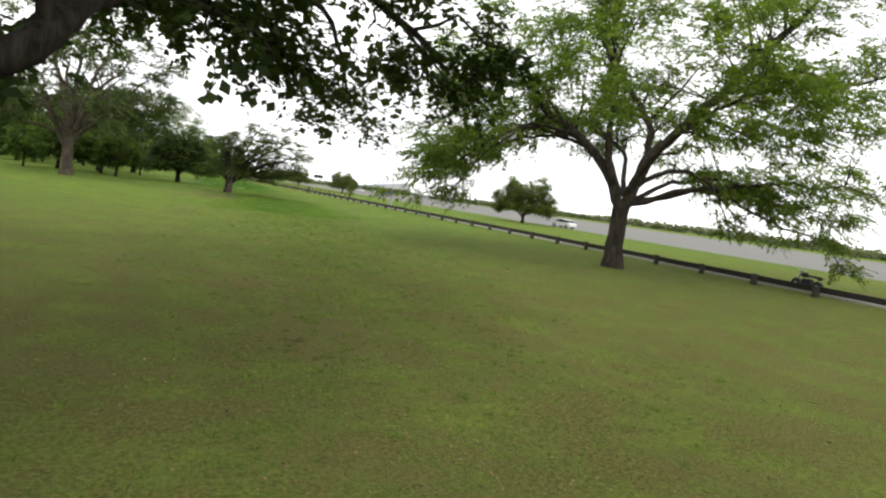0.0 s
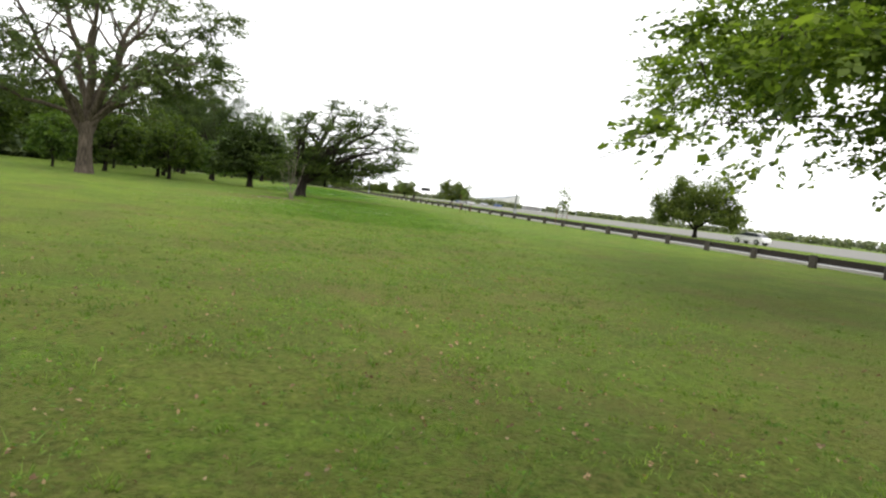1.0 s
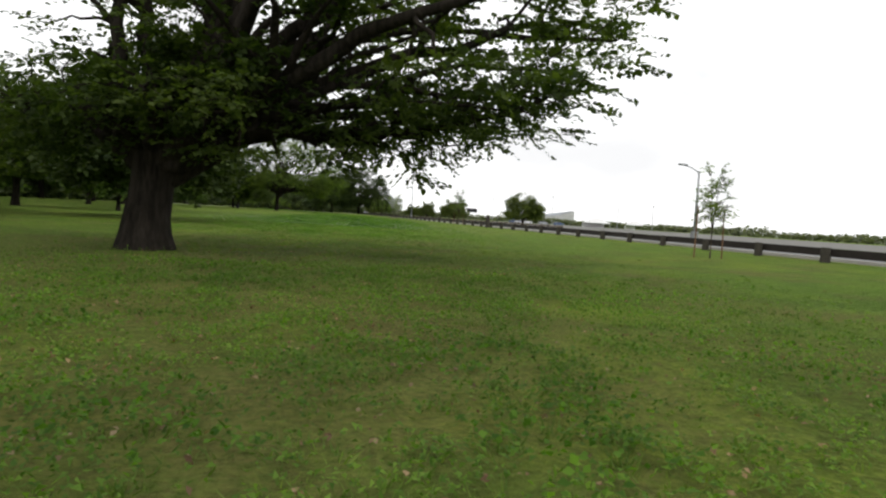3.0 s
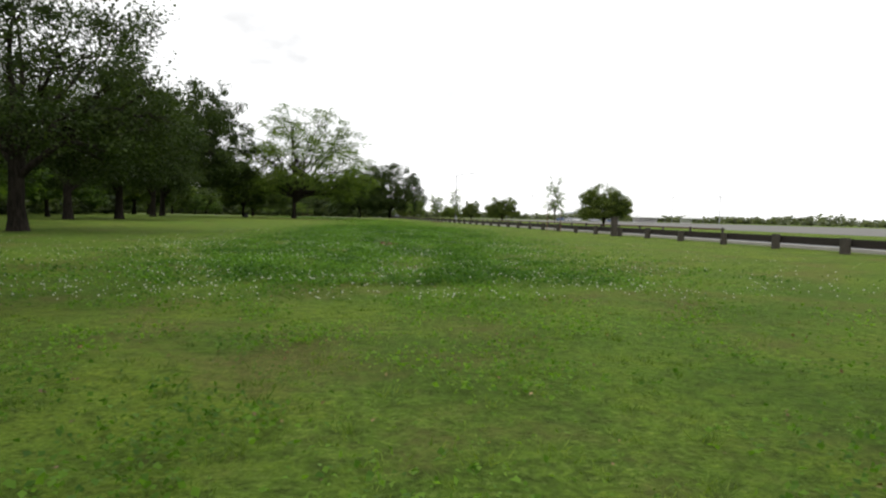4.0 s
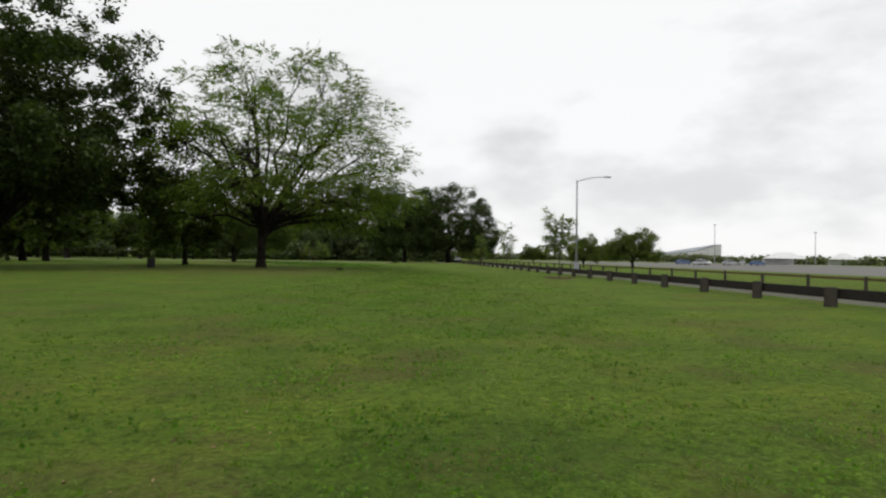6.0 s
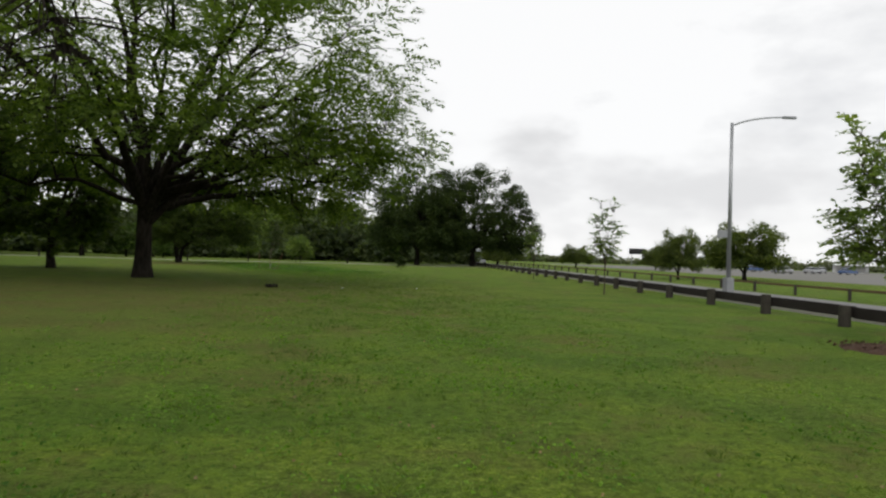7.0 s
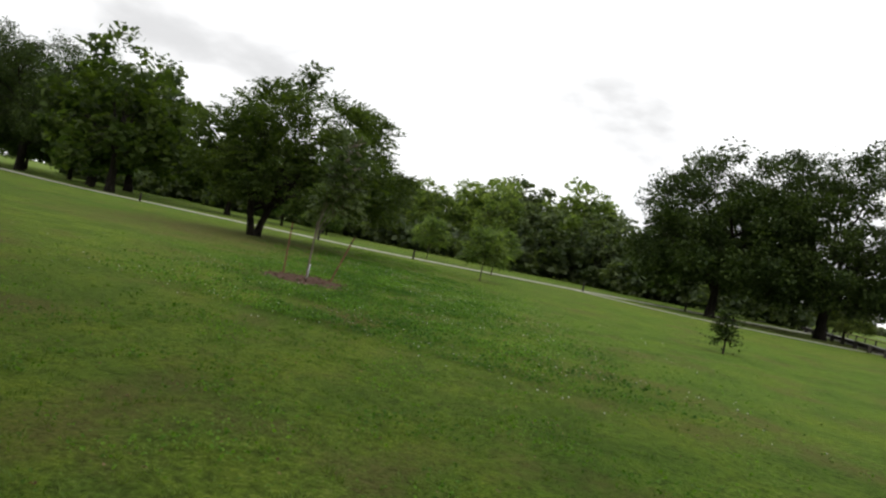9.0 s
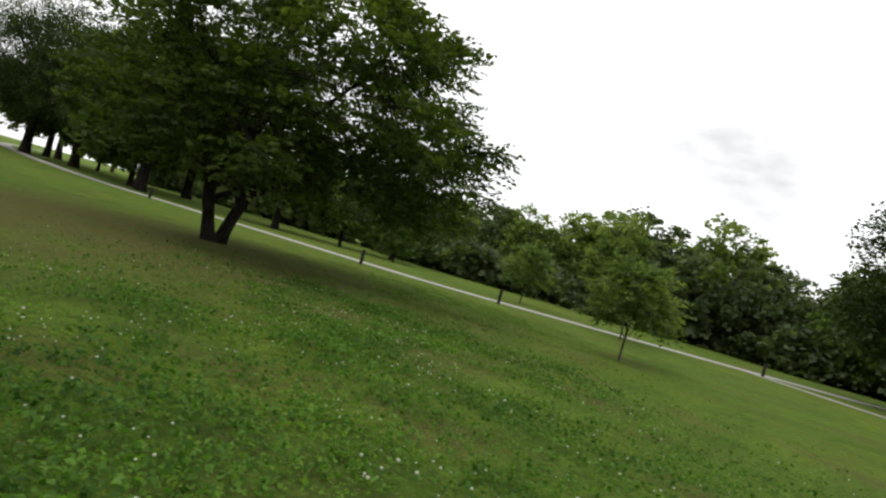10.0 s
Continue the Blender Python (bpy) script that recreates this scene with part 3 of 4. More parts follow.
# ---------------------------------------------------------------- large trees
put(grow_tree("maple_tree", "large forked maple with a wide airy crown and thick grey trunk", 11, 18.5, 13.0, 4.6, 0.50, 3.6, 0, 430, 136000, 0.135, LEAF_AIRY, BARK_TAN, 1.15, droop=0.06, edge=0.35, lean=(1.2, 0), flat=0.4, face=-26, per=13, sag=0.2,
              guides=[(0.30, (-0.1, 3.3, 0), (-1.1, 5.3, 0.3), (-2.9, 6.9, 0.6), (-4.6, 8.0, 1.0), (-5.4, 9.1, 1.4), (-7.1, 9.5, 2.0), (-9.8, 9.2, 3.0)),
                      (0.10, (-2.2, 6.5, 0.5), (-4.2, 6.8, 1.6), (-6.2, 6.3, 2.8), (-7.8, 5.4, 3.8), (-9.2, 4.8, 5.0)),
                      (0.09, (-2.9, 6.9, 0.6), (-5.5, 6.9, -0.6), (-8.2, 5.2, -1.8), (-9.9, 3.7, -2.4)), (0.07, (-4.2, 7.4, 1.2), (-6.6, 6.2, 0.0), (-8.4, 4.2, -1.0), (-9.2, 2.7, -1.4)),
                      (0.09, (-2.6, 6.7, 0.5), (-5.5, 7.0, 1.2), (-8.2, 5.8, 1.7), (-10.3, 4.5, 1.9)), (0.09, (-1.6, 6.0, 0.4), (-4.2, 7.2, 3.0), (-7.4, 6.9, 6.0), (-10.6, 5.3, 9.0)),
                      (0.24, (-0.2, 3.8, 0.1), (-1.2, 6.2, -0.3), (-1.4, 8.4, -0.8), (-2.0, 11.3, -1.4), (-1.8, 14.8, -2.0)),
                      (0.24, (0.4, 4.0, 0.2), (1.2, 6.5, 0.8), (1.2, 8.1, 1.4), (-0.1, 10.4, 2.6), (-1.3, 12.6, 3.6), (-1.6, 15.5, 4.5)),
                      (0.34, (0.2, 3.4, 0), (1.1, 6.0, -0.1), (2.1, 7.3, -0.2), (4.5, 10.1, -0.6), (5.5, 11.6, -0.8), (6.9, 13.4, -1.2), (8.6, 15.7, -1.6)),
                      (0.16, (4.4, 9.8, -0.6), (7.2, 11.1, -1.4), (9.5, 10.6, -2.2), (12.6, 11.5, -3.0)), (0.12, (3.3, 8.6, -0.4), (4.8, 8.3, 0.4), (7.1, 8.1, 1.4), (9.7, 8.9, 2.4)),
                      (0.15, (0.3, 4.2, 0), (1.9, 5.4, -0.6), (3.3, 5.3, -1.2), (4.8, 4.4, -1.8), (6.8, 3.4, -2.4), (9.8, 2.7, -3.2)), (0.12, (5.4, 11.2, -0.8), (5.2, 13.9, 0.2), (4.6, 16.6, 1.0)),
                      (0.16, (0, 4.0, 0.2), (0.6, 6.2, 3.0), (0.2, 7.6, 6.0), (-0.8, 8.2, 9.6)), (0.16, (0, 4.0, -0.2), (1.0, 6.6, -3.0), (2.4, 8.2, -6.0), (3.2, 8.8, -9.4))],
              arms=[(12.6, -4.4, 4.0), (11.5, 1, 5.5), (9.0, -9.0, 5.0)]), 0.1, 26.4)
put(grow_tree("maple_tree", "large dark shade tree with low branches over the lawn", 23, 15.5, 9.6, 5.4, 0.55, 3.0, 9, 330, 60000, 0.17, LEAF_DARK, BARK_DARK, 0.8, flat=0.5, arm_leaves=0.42,
              guides=[(0.21, (0, 2.6, 0), (1.6, 2.9, -0.6), (3.2, 3.4, -0.3), (3.7, 4.1, 0.5), (4.3, 4.9, 1.4), (5.4, 5.5, 2.2), (6.8, 5.8, 2.9), (8.2, 5.6, 3.5), (9.5, 5.0, 3.9)),
                      (0.10, (4.0, 4.6, 1.2), (5.2, 4.9, 2.4), (6.0, 4.6, 2.9), (7.0, 4.3, 3.4)),
                      (0.16, (0, 3.0, 0), (3.0, 5.6, 4.0), (6.0, 7.2, 8.0), (9.0, 7.2, 11.5), (10.6, 5.0, 13.6)),
                      (0.10, (1.2, 2.9, -0.4), (2.4, 4.6, 1.5), (3.8, 5.7, 3.5), (4.6, 5.5, 6.0)), (0.08, (2.4, 4.6, 1.5), (2.0, 5.8, 3.5), (2.4, 6.2, 6.0), (2.8, 6.0, 8.0))]), -27.5, 7.0)
put(grow_tree("locust_tree", "tall spreading tree with thin grey-green leaves and visible limbs", 31, 19.0, 9.4, 3.0, 0.54, 3.8, 11, 260, 31000, 0.21, LEAF_DUSTY, BARK, 1.0, edge=0.3, belly=0.34, dense=20, rough=0.6, flat=0.45,
              arms=[(10.0, 0.5, 8.3), (9.6, -2.0, 12.5), (9.0, -5.0, 9.0), (-9, -3, 5.0)]), -30.1, 74.8)
put(grow_tree("oak_tree", "broad dark oak with low spreading branches and a stout trunk", 47, 8.9, 5.2, 2.0, 0.42, 1.7, 10, 112, 28500, 0.12, LEAF_OAK, BARK_DARK, 0.75, dense=16, edge=0.3, lean=(3.9, 0.7), belly=0.3, rough=0.8, flat=0.30, sag=0.06, arm_leaves=0.46,
              guides=[(0.20, (0.1, 1.3, 0), (1.0, 1.9, -0.3), (2.2, 2.2, -0.6), (3.4, 2.1, -0.8), (4.6, 2.3, -1.0), (6.6, 3.0, -1.0)), (0.19, (0.1, 1.5, 0.1), (0.9, 2.7, 0.3), (2.2, 3.7, 0.6), (4.4, 4.5, 0.8), (8.9, 4.8, 0.6)),
                      (0.16, (-0.1, 1.5, 0), (-0.5, 3.0, -0.2), (-0.3, 4.8, -0.3), (0.3, 6.4, -0.4)), (0.14, (0.1, 1.6, 0.1), (0.5, 3.2, 0.5), (1.2, 5.4, 0.8), (2.0, 7.8, 1.0)), (0.12, (0.6, 2.8, -0.2), (1.8, 4.5, -0.5), (3.2, 5.8, -0.6), (4.6, 6.4, -0.6)), (0.12, (-0.1, 1.4, 0), (-0.8, 1.9, 0.5), (-1.4, 2.2, 1.1), (-1.9, 2.3, 1.6))],
              arms=[(7.4, -0.4, 3.2, 6), (7.0, 2.0, 3.0, 6), (6.0, -1.8, 2.7, 6), (5.4, 0.6, 2.3, 8), (3.8, -0.5, 2.1, 8), (8.0, 0.4, 4.0, 7), (-1.7, 1.6, 2.0, 7), (-2.2, 0.3, 2.1, 6), (-1.5, -1.2, 2.2, 6), (0.3, -1.8, 2.5, 6), (1.6, -1.6, 2.4, 6), (0.9, -1.3, 2.8, 6)]), -14.4, 74.4)
put(grow_tree("oak_tree", "small dense dark tree with a rounded crown", 53, 7.4, 4.2, 0.9, 0.32, 1.6, 7, 170, 20000, 0.24, LEAF_DARK, BARK_DARK, 0.85, dense=80, edge=0.3, belly=0.3), -18.8, 93.5)
put(grow_tree("maple_tree", "tall broad maple with fresh green leaves and a dark trunk", 61, 20.6, 12.6, 3.7, 0.43, 4.0, 15, 880, 160000, 0.138, LEAF_FRESH, BARK_DARK, 1.2, dense=190, arm_leaves=0.6, edge=0.36, belly=0.24, lean=(2.5, -2.4), rough=0.4, dome=1.05, flat=0.52,
              guides=[(0.21, (0.2, 3.5, 0.1), (2.2, 4.3, 1.2), (4.6, 4.7, 1.4), (6.8, 4.8, 0.6), (9.2, 5.3, -0.8), (11.5, 6.0, -2.2)), (0.08, (5.2, 4.7, 1.1), (6.6, 4.6, 1.2), (7.9, 4.3, 1.4)),
                      (0.07, (7.0, 4.8, 0.4), (8.8, 4.5, 0.7), (10.0, 4.3, 0.6)), (0.15, (0, 3.8, 0), (1.6, 5.6, 2.6), (3.2, 6.6, 4.0), (5.0, 7.0, 4.8))],
              arms=[(14.6, -4.2, 6.2), (12.8, -4.8, 5.4), (12.8, -5.6, 7.2), (12.6, -3.6, 4.6), (-11, -2, 4.4), (10, -9, 5.0), (-6, 8, 5.5), (-3, 10, 6.5), (-8, 4, 7.5), (-4, 5, 9.5), (3, 9, 4.8, 4), (5.0, 8.6, 4.8, 4), (7.2, 8.4, 5.3, 6), (1.2, 10.5, 5.1, 4), (-2, 11, 5.1, 4), (-4, 10.5, 5.2)]), -18.3, 210.4)
put(grow_tree("oak_tree", "tall dark oak standing close beside another", 67, 22.4, 11.2, 3.0, 0.46, 4.5, 10, 600, 62000, 0.30, LEAF_DARK, BARK_DARK, 1.1, dense=140, edge=0.45, belly=0.32, rough=0.5, lean=(5.2, -1.0), dome=0.62, flat=0.75, per=0, sag=0.2), -40.5, 206.0)
put(grow_tree("oak_tree", "tall dark oak standing close beside another", 71, 21.4, 10.6, 3.4, 0.42, 4.5, 9, 520, 52000, 0.32, LEAF_DARK, BARK_DARK, 1.1, dense=140, edge=0.45, belly=0.32, rough=0.5, lean=(2.2, 0), dome=0.62, flat=0.75, per=0, sag=0.2), -38.2, 191.7)
put(grow_tree("oak_tree", "broad round-topped dark oak beside the road", 73, 16.8, 10.6, 0.9, 0.48, 3.0, 10, 640, 80000, 0.25, LEAF_DARK, BARK_DARK, 1.1, dense=330, edge=0.5, belly=0.3, rough=0.3, flat=0.75, per=0, sag=0.2, dome=0.62), 5.8, 281.6)
put(grow_tree("oak_tree", "dark oak with a dense low crown", 79, 15.0, 8.4, 1.2, 0.40, 3.0, 8, 420, 52000, 0.25, LEAF_DARK, BARK_DARK, 1.1, dense=240, edge=0.5, belly=0.3, rough=0.3, flat=0.75, per=0, sag=0.2, dome=0.62), -3.5, 278.7)
put(grow_tree("linden_tree", "broad dense green tree on a divided trunk beside the path", 83, 9.3, 6.4, 1.2, 0.31, 2.0, 12, 440, 78000, 0.15, LEAF_OAK, BARK_DARK, 0.85, stems=2, dense=70, edge=0.4, belly=0.34, rough=0.5, dome=0.65, lean=(2.6, 0.1), flat=0.5, sag=0.08, arms=[(-2.6, -0.5, 4.2), (-2.0, 0.5, 6.0)]), -30.5, 249.0)

# ---------------------------------------------------------------- trees of the groves and the wood
T_F = put(grow_tree("oak_tree", "dark spreading oak with a rounded crown in the grove", 97, 14.6, 8.3, 2.2, 0.42, 4.0, 10, 400, 58000, 0.175, LEAF_DARK, BARK_DARK, 1.15, dense=110, edge=0.5, belly=0.3, rough=0.3, flat=0.75, dome=0.6, per=0, sag=0.25), -33.3, 160.7)
again(T_F, -35.2, 152.6, 130, 0.97)
again(T_F, -47, 141, 250, 0.95)
again(T_F, -24.6, 119.5, 80, 0.86)
again(T_F, -105.7, 280.5, 40, 1.46)
again(T_F, -94.8, 281, 170, 1.36)
again(T_F, -80.5, 280.5, 290, 1.22)
T_A = put(grow_tree("oak_tree", "dark green oak in the grove", 101, 13, 6.5, 1.2, 0.36, 3.0, 7, 150, 3600, 0.60, LEAF_OAK, BARK_DARK, 1.15, dense=35, coarse=True, edge=0.4, belly=0.3, rough=0.7), -52, 172, 0, 1.15)
T_B = put(grow_tree("maple_tree", "mid green maple in the grove", 103, 12, 5.8, 1.2, 0.30, 3.0, 7, 140, 3300, 0.58, LEAF_MID, BARK_DARK, 1.1, dense=40, coarse=True, edge=0.4, belly=0.3, rough=0.7), -32.9, 131.6, 0, 0.75)
T_C = put(grow_tree("ash_tree", "tall slender tree of the wood edge", 107, 15, 5.0, 2.4, 0.28, 4.0, 7, 120, 3200, 0.58, LEAF_PALE, BARK, 1.1, dense=35, coarse=True, edge=0.4), -45.0, 332.4)
T_E = put(grow_tree("oak_tree", "tall green tree of the wood edge", 127, 14, 6.0, 1.0, 0.30, 3.0, 7, 130, 3300, 0.62, LEAF_WOOD, BARK_DARK, 1.15, dense=45, coarse=True, edge=0.35, belly=0.3), -30, 326)
T_D = put(grow_tree("hawthorn_tree", "low round green tree beyond the road", 109, 6.2, 4.2, 0.9, 0.22, 1.0, 6, 210, 22000, 0.19, LEAF_OLIVE, BARK_DARK, 0.75, dense=80, edge=0.45, belly=0.3, rough=0.5, flat=0.7, per=0, sag=0.4), 33.4, 87.9, 0, 1.25)
SHRUB = put(grow_tree("shrub", "dense dark undergrowth shrub", 113, 3.4, 2.8, 0.0, 0.10, 0.5, 5, 40, 1000, 0.55, LEAF_WOOD, BARK_DARK, 0.9, category="shrub", dense=15, coarse=True), -52, 306)
rnd = random.Random(5)
for x, y, s, kind in [(-43.5, 168.5, 1.1, T_B), (-28.8, 220.8, 0.66, T_A), (-66.6, 271.1, 1.15, T_A), (-74, 275, 1.25, T_B), (-96, 290, 1.4, T_B), (-84, 290, 1.4, T_A),
                      (-24, 302, 0.82, T_E), (-16, 303, 0.8, T_E), (-9.5, 301, 0.82, T_B), (-31, 304, 0.78, T_C), (-56, 278, 0.8, T_A), (-50.5, 281, 0.72, T_B), (-5.6, 328.8, 1.1, T_A), (-35.5, 86.4, 0.55, T_B), (-28.1, 94.8, 0.46, T_A), (-23.5, 106.7, 0.58, T_B), (-32.9, 93.7, 0.5, T_A), (-29.1, 105.9, 0.54, T_A), 
                      (-26.1, 88.2, 0.42, T_A), (-48.7, 287.2, 0.5, T_A), (-45.1, 282.2, 0.42, T_B), (-40, 112, 0.7, T_A), (-38, 122, 0.75, T_B), (-122, 292, 1.3, T_A), (-133, 300, 1.4, T_A), (-114, 296, 1.2, T_B)]:
    again(kind, x, y, rnd.uniform(0, 360), s, 0, rnd.uniform(0.92, 1.08))
for k in range(58):  # the wood behind the path
    x = -160 + 162 * (k + rnd.random()) / 58
    y = (312 if k % 2 else 328) + 14 * rnd.random() + (0 if x > -60 else 10)
    again(rnd.choice((T_B, T_C, T_C, T_E, T_E, T_C)), x, y, rnd.uniform(0, 360), rnd.uniform(0.76, 1.2))
for k in range(28):  # the grove west of the lawn
    x = -48 - 50 * rnd.random()
    y = 85 + 165 * (k + rnd.random()) / 28
    again(rnd.choice((T_A, T_A, T_B)), x, y, rnd.uniform(0, 360), rnd.uniform(0.6, 0.8) if y < 135 else rnd.uniform(0.8, 1.15))
for k in range(54):
    x = -124 + 120 * (k + rnd.random()) / 54
    again(SHRUB, x, 299 + 8 * rnd.random() + (0 if x > -60 else 10), rnd.uniform(0, 360), rnd.uniform(0.8, 1.5))
for k in range(26):
    again(SHRUB, -52 - 6 * rnd.random() - 0.1 * k, 125 + 108 * (k + rnd.random()) / 26, rnd.uniform(0, 360), rnd.uniform(0.8, 1.4))
for x, y in ((-9.5, 303), (-6.0, 301), (-2.5, 304), (0.5, 302), (3.5, 305), (6.0, 303)):
    again(SHRUB, x, y, rnd.uniform(0, 360), rnd.uniform(1.0, 1.4))
for x, y, s in [(28.8, 177.7, 0.8), (29.8, 239.5, 0.78), (16.5, 330, 0.9), (21, 345, 0.8), (28, 300, 0.6), (44, 300, 0.6), (13, 305, 0.6)]:
    again(T_D, x, y, rnd.uniform(0, 360), s)

again(T_D, 21.1, 235.3, 60, 0.42, 0, 1.5)

# ---------------------------------------------------------------- lamps
def street_lamp(x, y, tall, arm, label, plate=False):
    lamp = tagged(new("street_lamp"), label, "street lamp")
    part("base", box(0.42, 0.42, 0.95, (0, 0, 0.425), 0.03), STEEL, lamp, "grey metal base box")
    part("pole", rod((0, 0, 0.8), (0, 0, tall), 0.115, 0.075, 12), STEEL, lamp, smooth=True)
    pts = curve_points((0, 0, tall - 0.15), (arm, 0, tall + 0.38), (-arm * 0.12, 0, 0.22), 8, np.random.default_rng(1), 0)
    v, f = tube(pts, np.linspace(0.045, 0.035, 8), 8)
    child("arm", mesh_of("arm", v, f, STEEL, True), lamp)
    bm = box(0.78, 0.24, 0.13, (arm + 0.33, 0, tall + 0.38), 0.05)
    part("lamp_head", bm, STEEL, lamp)
    if plate:
        sign = part("sign_plate", box(0.56, 0.03, 0.40, (-0.38, -0.02, 3.15), 0.01), STEEL, lamp, "small grey sign plate")
        part("bracket", box(0.2, 0.05, 0.04, (-0.12, 0.01, 3.15), 0.005), STEEL, sign)
    lamp.matrix_basis = pose(x, y, 0)
    return lamp


street_lamp(12.2, 208.2, 8.9, 2.7, "tall grey steel street lamp with a curved arm", True)
street_lamp(16.2, 103.9, 5.3, -1.7, "grey steel street lamp with a short arm")


# ---------------------------------------------------------------- young trees, stakes, mulch
def mulch_bed(x, y, rx, ry, turn, seed, mat=None, chips_n=700, label="ring of reddish brown bark mulch round a young tree"):
    mat = mat or MULCH
    rng = np.random.default_rng(seed)
    v, f, rings, n = [(0, 0, 0.085)], [], 5, 28
    for i in range(1, rings + 1):
        r = i / rings
        for k in range(n):
            a = 2 * math.pi * k / n
            w = 1 + (0.09 * math.sin(3 * a + seed) + 0.06 * math.sin(7 * a)) * r
            v.append((rx * r * w * math.cos(a), ry * r * w * math.sin(a), 0.085 * (1 - r**3) + rng.normal(0, 0.012) * (r < 0.99) - 0.02 * (r > 0.99)))
    for k in range(n):
        f.append((0, 1 + k, 1 + (k + 1) % n))
    for i in range(rings - 1):
        for k in range(n):
            a, b = 1 + i * n + k, 1 + i * n + (k + 1) % n
            f.append((a, a + n, b + n, b))
    bed = tagged(new("mulch_bed"), label, "mulch")
    child("mulch_mound", mesh_of("mulch_mound", v, f, mat, True), bed)
    k = chips_n
    c = np.stack([rng.normal(0, 0.48, k) * rx, rng.normal(0, 0.48, k) * ry, np.full(k, 0.07)], 1)
    chips = leaf_quads(rng, c, np.full(k, 0.03), k, 0.055)
    tagged(child("bark_chips", quads_mesh("bark_chips", chips, mat), bed), kind="stuff")
    bed.matrix_basis = pose(x, y, 0, 0, 0, turn)


def stake(x, y, tall, lean_x, lean_y):
    st = tagged(new("tree_stake"), "slim brown wooden stake beside a young tree", "stake", "tree stakes")
    part("stake_shaft", rod((0, 0, -0.1), (lean_x, lean_y, tall), 0.025, 0.023, 8), STAKE_WOOD, st)
    part("tie", rod((lean_x * 0.86, lean_y * 0.86, tall * 0.86), (lean_x * 0.9, lean_y * 0.9, tall * 0.9), 0.030, 0.030, 8), BLACK, st, "black rubber tie")
    st.matrix_basis = pose(x, y, 0)


put(grow_tree("young_tree", "slender young street tree with a sparse crown", 131, 4.9, 1.25, 1.2, 0.032, 1.7, 10, 130, 8000, 0.085, LEAF_PALE, BARK, 0.24, edge=0.15, belly=0.3), 5.3, 188.2)
YOUNG_2 = put(grow_tree("young_tree", "slender young tree with thin upright branches", 137, 4.9, 0.8, 1.3, 0.030, 1.6, 10, 110, 1900, 0.10, LEAF_PALE, BARK, 0.22, edge=0.15, belly=0.3), 5.0, 205.8)
again(YOUNG_2, 5.2, 224.5, 80, 0.95)
again(YOUNG_2, 5.8, 134.7, 40, 0.92)
again(YOUNG_2, 8.1, 73.0, 10, 0.84)
again(YOUNG_2, 1.9, 81.6, 200, 0.72)
again(YOUNG_2, 0.5, 147.4, 120, 0.8)
for x, y in ((5.8, 134.7), (8.1, 73.0), (1.9, 81.6)):
    stake(x - 0.55, y + 0.1, 1.75, 0.02, 0.0)
    stake(x + 0.6, y + 0.2, 1.8, -0.02, 0.03)
mulch_bed(5.3, 188.2, 1.0, 0.9, 0, 2)

# the staked tree beside the divided linden
put(grow_tree("young_tree", "young staked tree leaning above a bark mulch bed", 139, 4.6, 0.62, 1.5, 0.030, 1.7, 9, 100, 3400, 0.11, LEAF_DUSTY, BARK_YOUNG, 0.26, edge=0.15, lean=(0.42, 0.35), belly=0.4), -16.7, 232.9)
guard = tagged(new("trunk_guard"), "white plastic guard round a young trunk", "trunk guard")
part("sleeve", rod((0, 0, 0), (0.02, 0.02, 0.42), 0.040, 0.034, 12), SILVER, guard, smooth=True)
guard.matrix_basis = pose(-16.7, 232.9, 0.06)
stake(-17.75, 233.35, 1.5, -0.03, 0.03)
stake(-16.15, 233.15, 1.45, 0.42, 0.25)
mulch_bed(-16.75, 233.0, 1.25, 1.1, 25, 4)

# a clump of pale bare stems in a bed of mulch
def bare_clump(x, y):
    rng = np.random.default_rng(17)
    tree = tagged(new("birch_clump"), "clump of pale slender stems with few leaves in mulch", "tree")
    tips = []
    for k, (dx, dy, tall) in enumerate([(-0.85, 0.15, 1.9), (-0.45, -0.2, 2.6), (-0.05, 0.3, 3.3), (0.25, -0.1, 3.2), (0.7, 0.2, 2.4), (0.1, -0.3, 1.5)]):
        a = 1.05 * k
        p = curve_points((0.16 * math.cos(a), 0.16 * math.sin(a), -0.05), (dx, dy, tall), (dx * 0.15, dy * 0.1, -0.1), 9, rng, 0.03)
        v, f = tube(p, np.linspace(0.030, 0.008, 9), 7)
        child("stem", mesh_of("stem", v, f, BARK_PALE, True), tree)
        tips += [p[-1], p[-2], p[-3]]
        for j in (5, 6, 7):
            q = curve_points(p[j], p[j] + rng.normal(0, 0.2, 3) + (0, 0, 0.45), (0, 0, 0.05), 4, rng, 0.01)
            v, f = tube(q, np.linspace(0.014, 0.005, 4), 5)
            child("twig", mesh_of("twig", v, f, BARK_PALE, True), tree)
            tips.append(q[-1])
    tips = np.array(tips)
    child("leaves", quads_mesh("leaves", leaf_quads(rng, tips, np.full(len(tips), 0.25), 160, 0.07), LEAF_DUSTY), tree)
    tree.matrix_basis = pose(x, y, 0) @ Matrix.Scale(0.95, 4)


bare_clump(-15.55, 62.9)
mulch_bed(-15.9, 63.1, 2.1, 1.2, 0, 6, SOIL, 500, "thin patch of brown earth and old mulch round bare stems")

# a small shrub
put(grow_tree("shrub", "small dark upright shrub standing alone in the lawn", 149, 1.55, 0.36, 0.15, 0.035, 0.5, 7, 50, 2000, 0.07, LEAF_DARK, BARK_DARK, 0.16, category="shrub", dense=4, belly=0.6, rough=1.4), -5.3, 240.9)
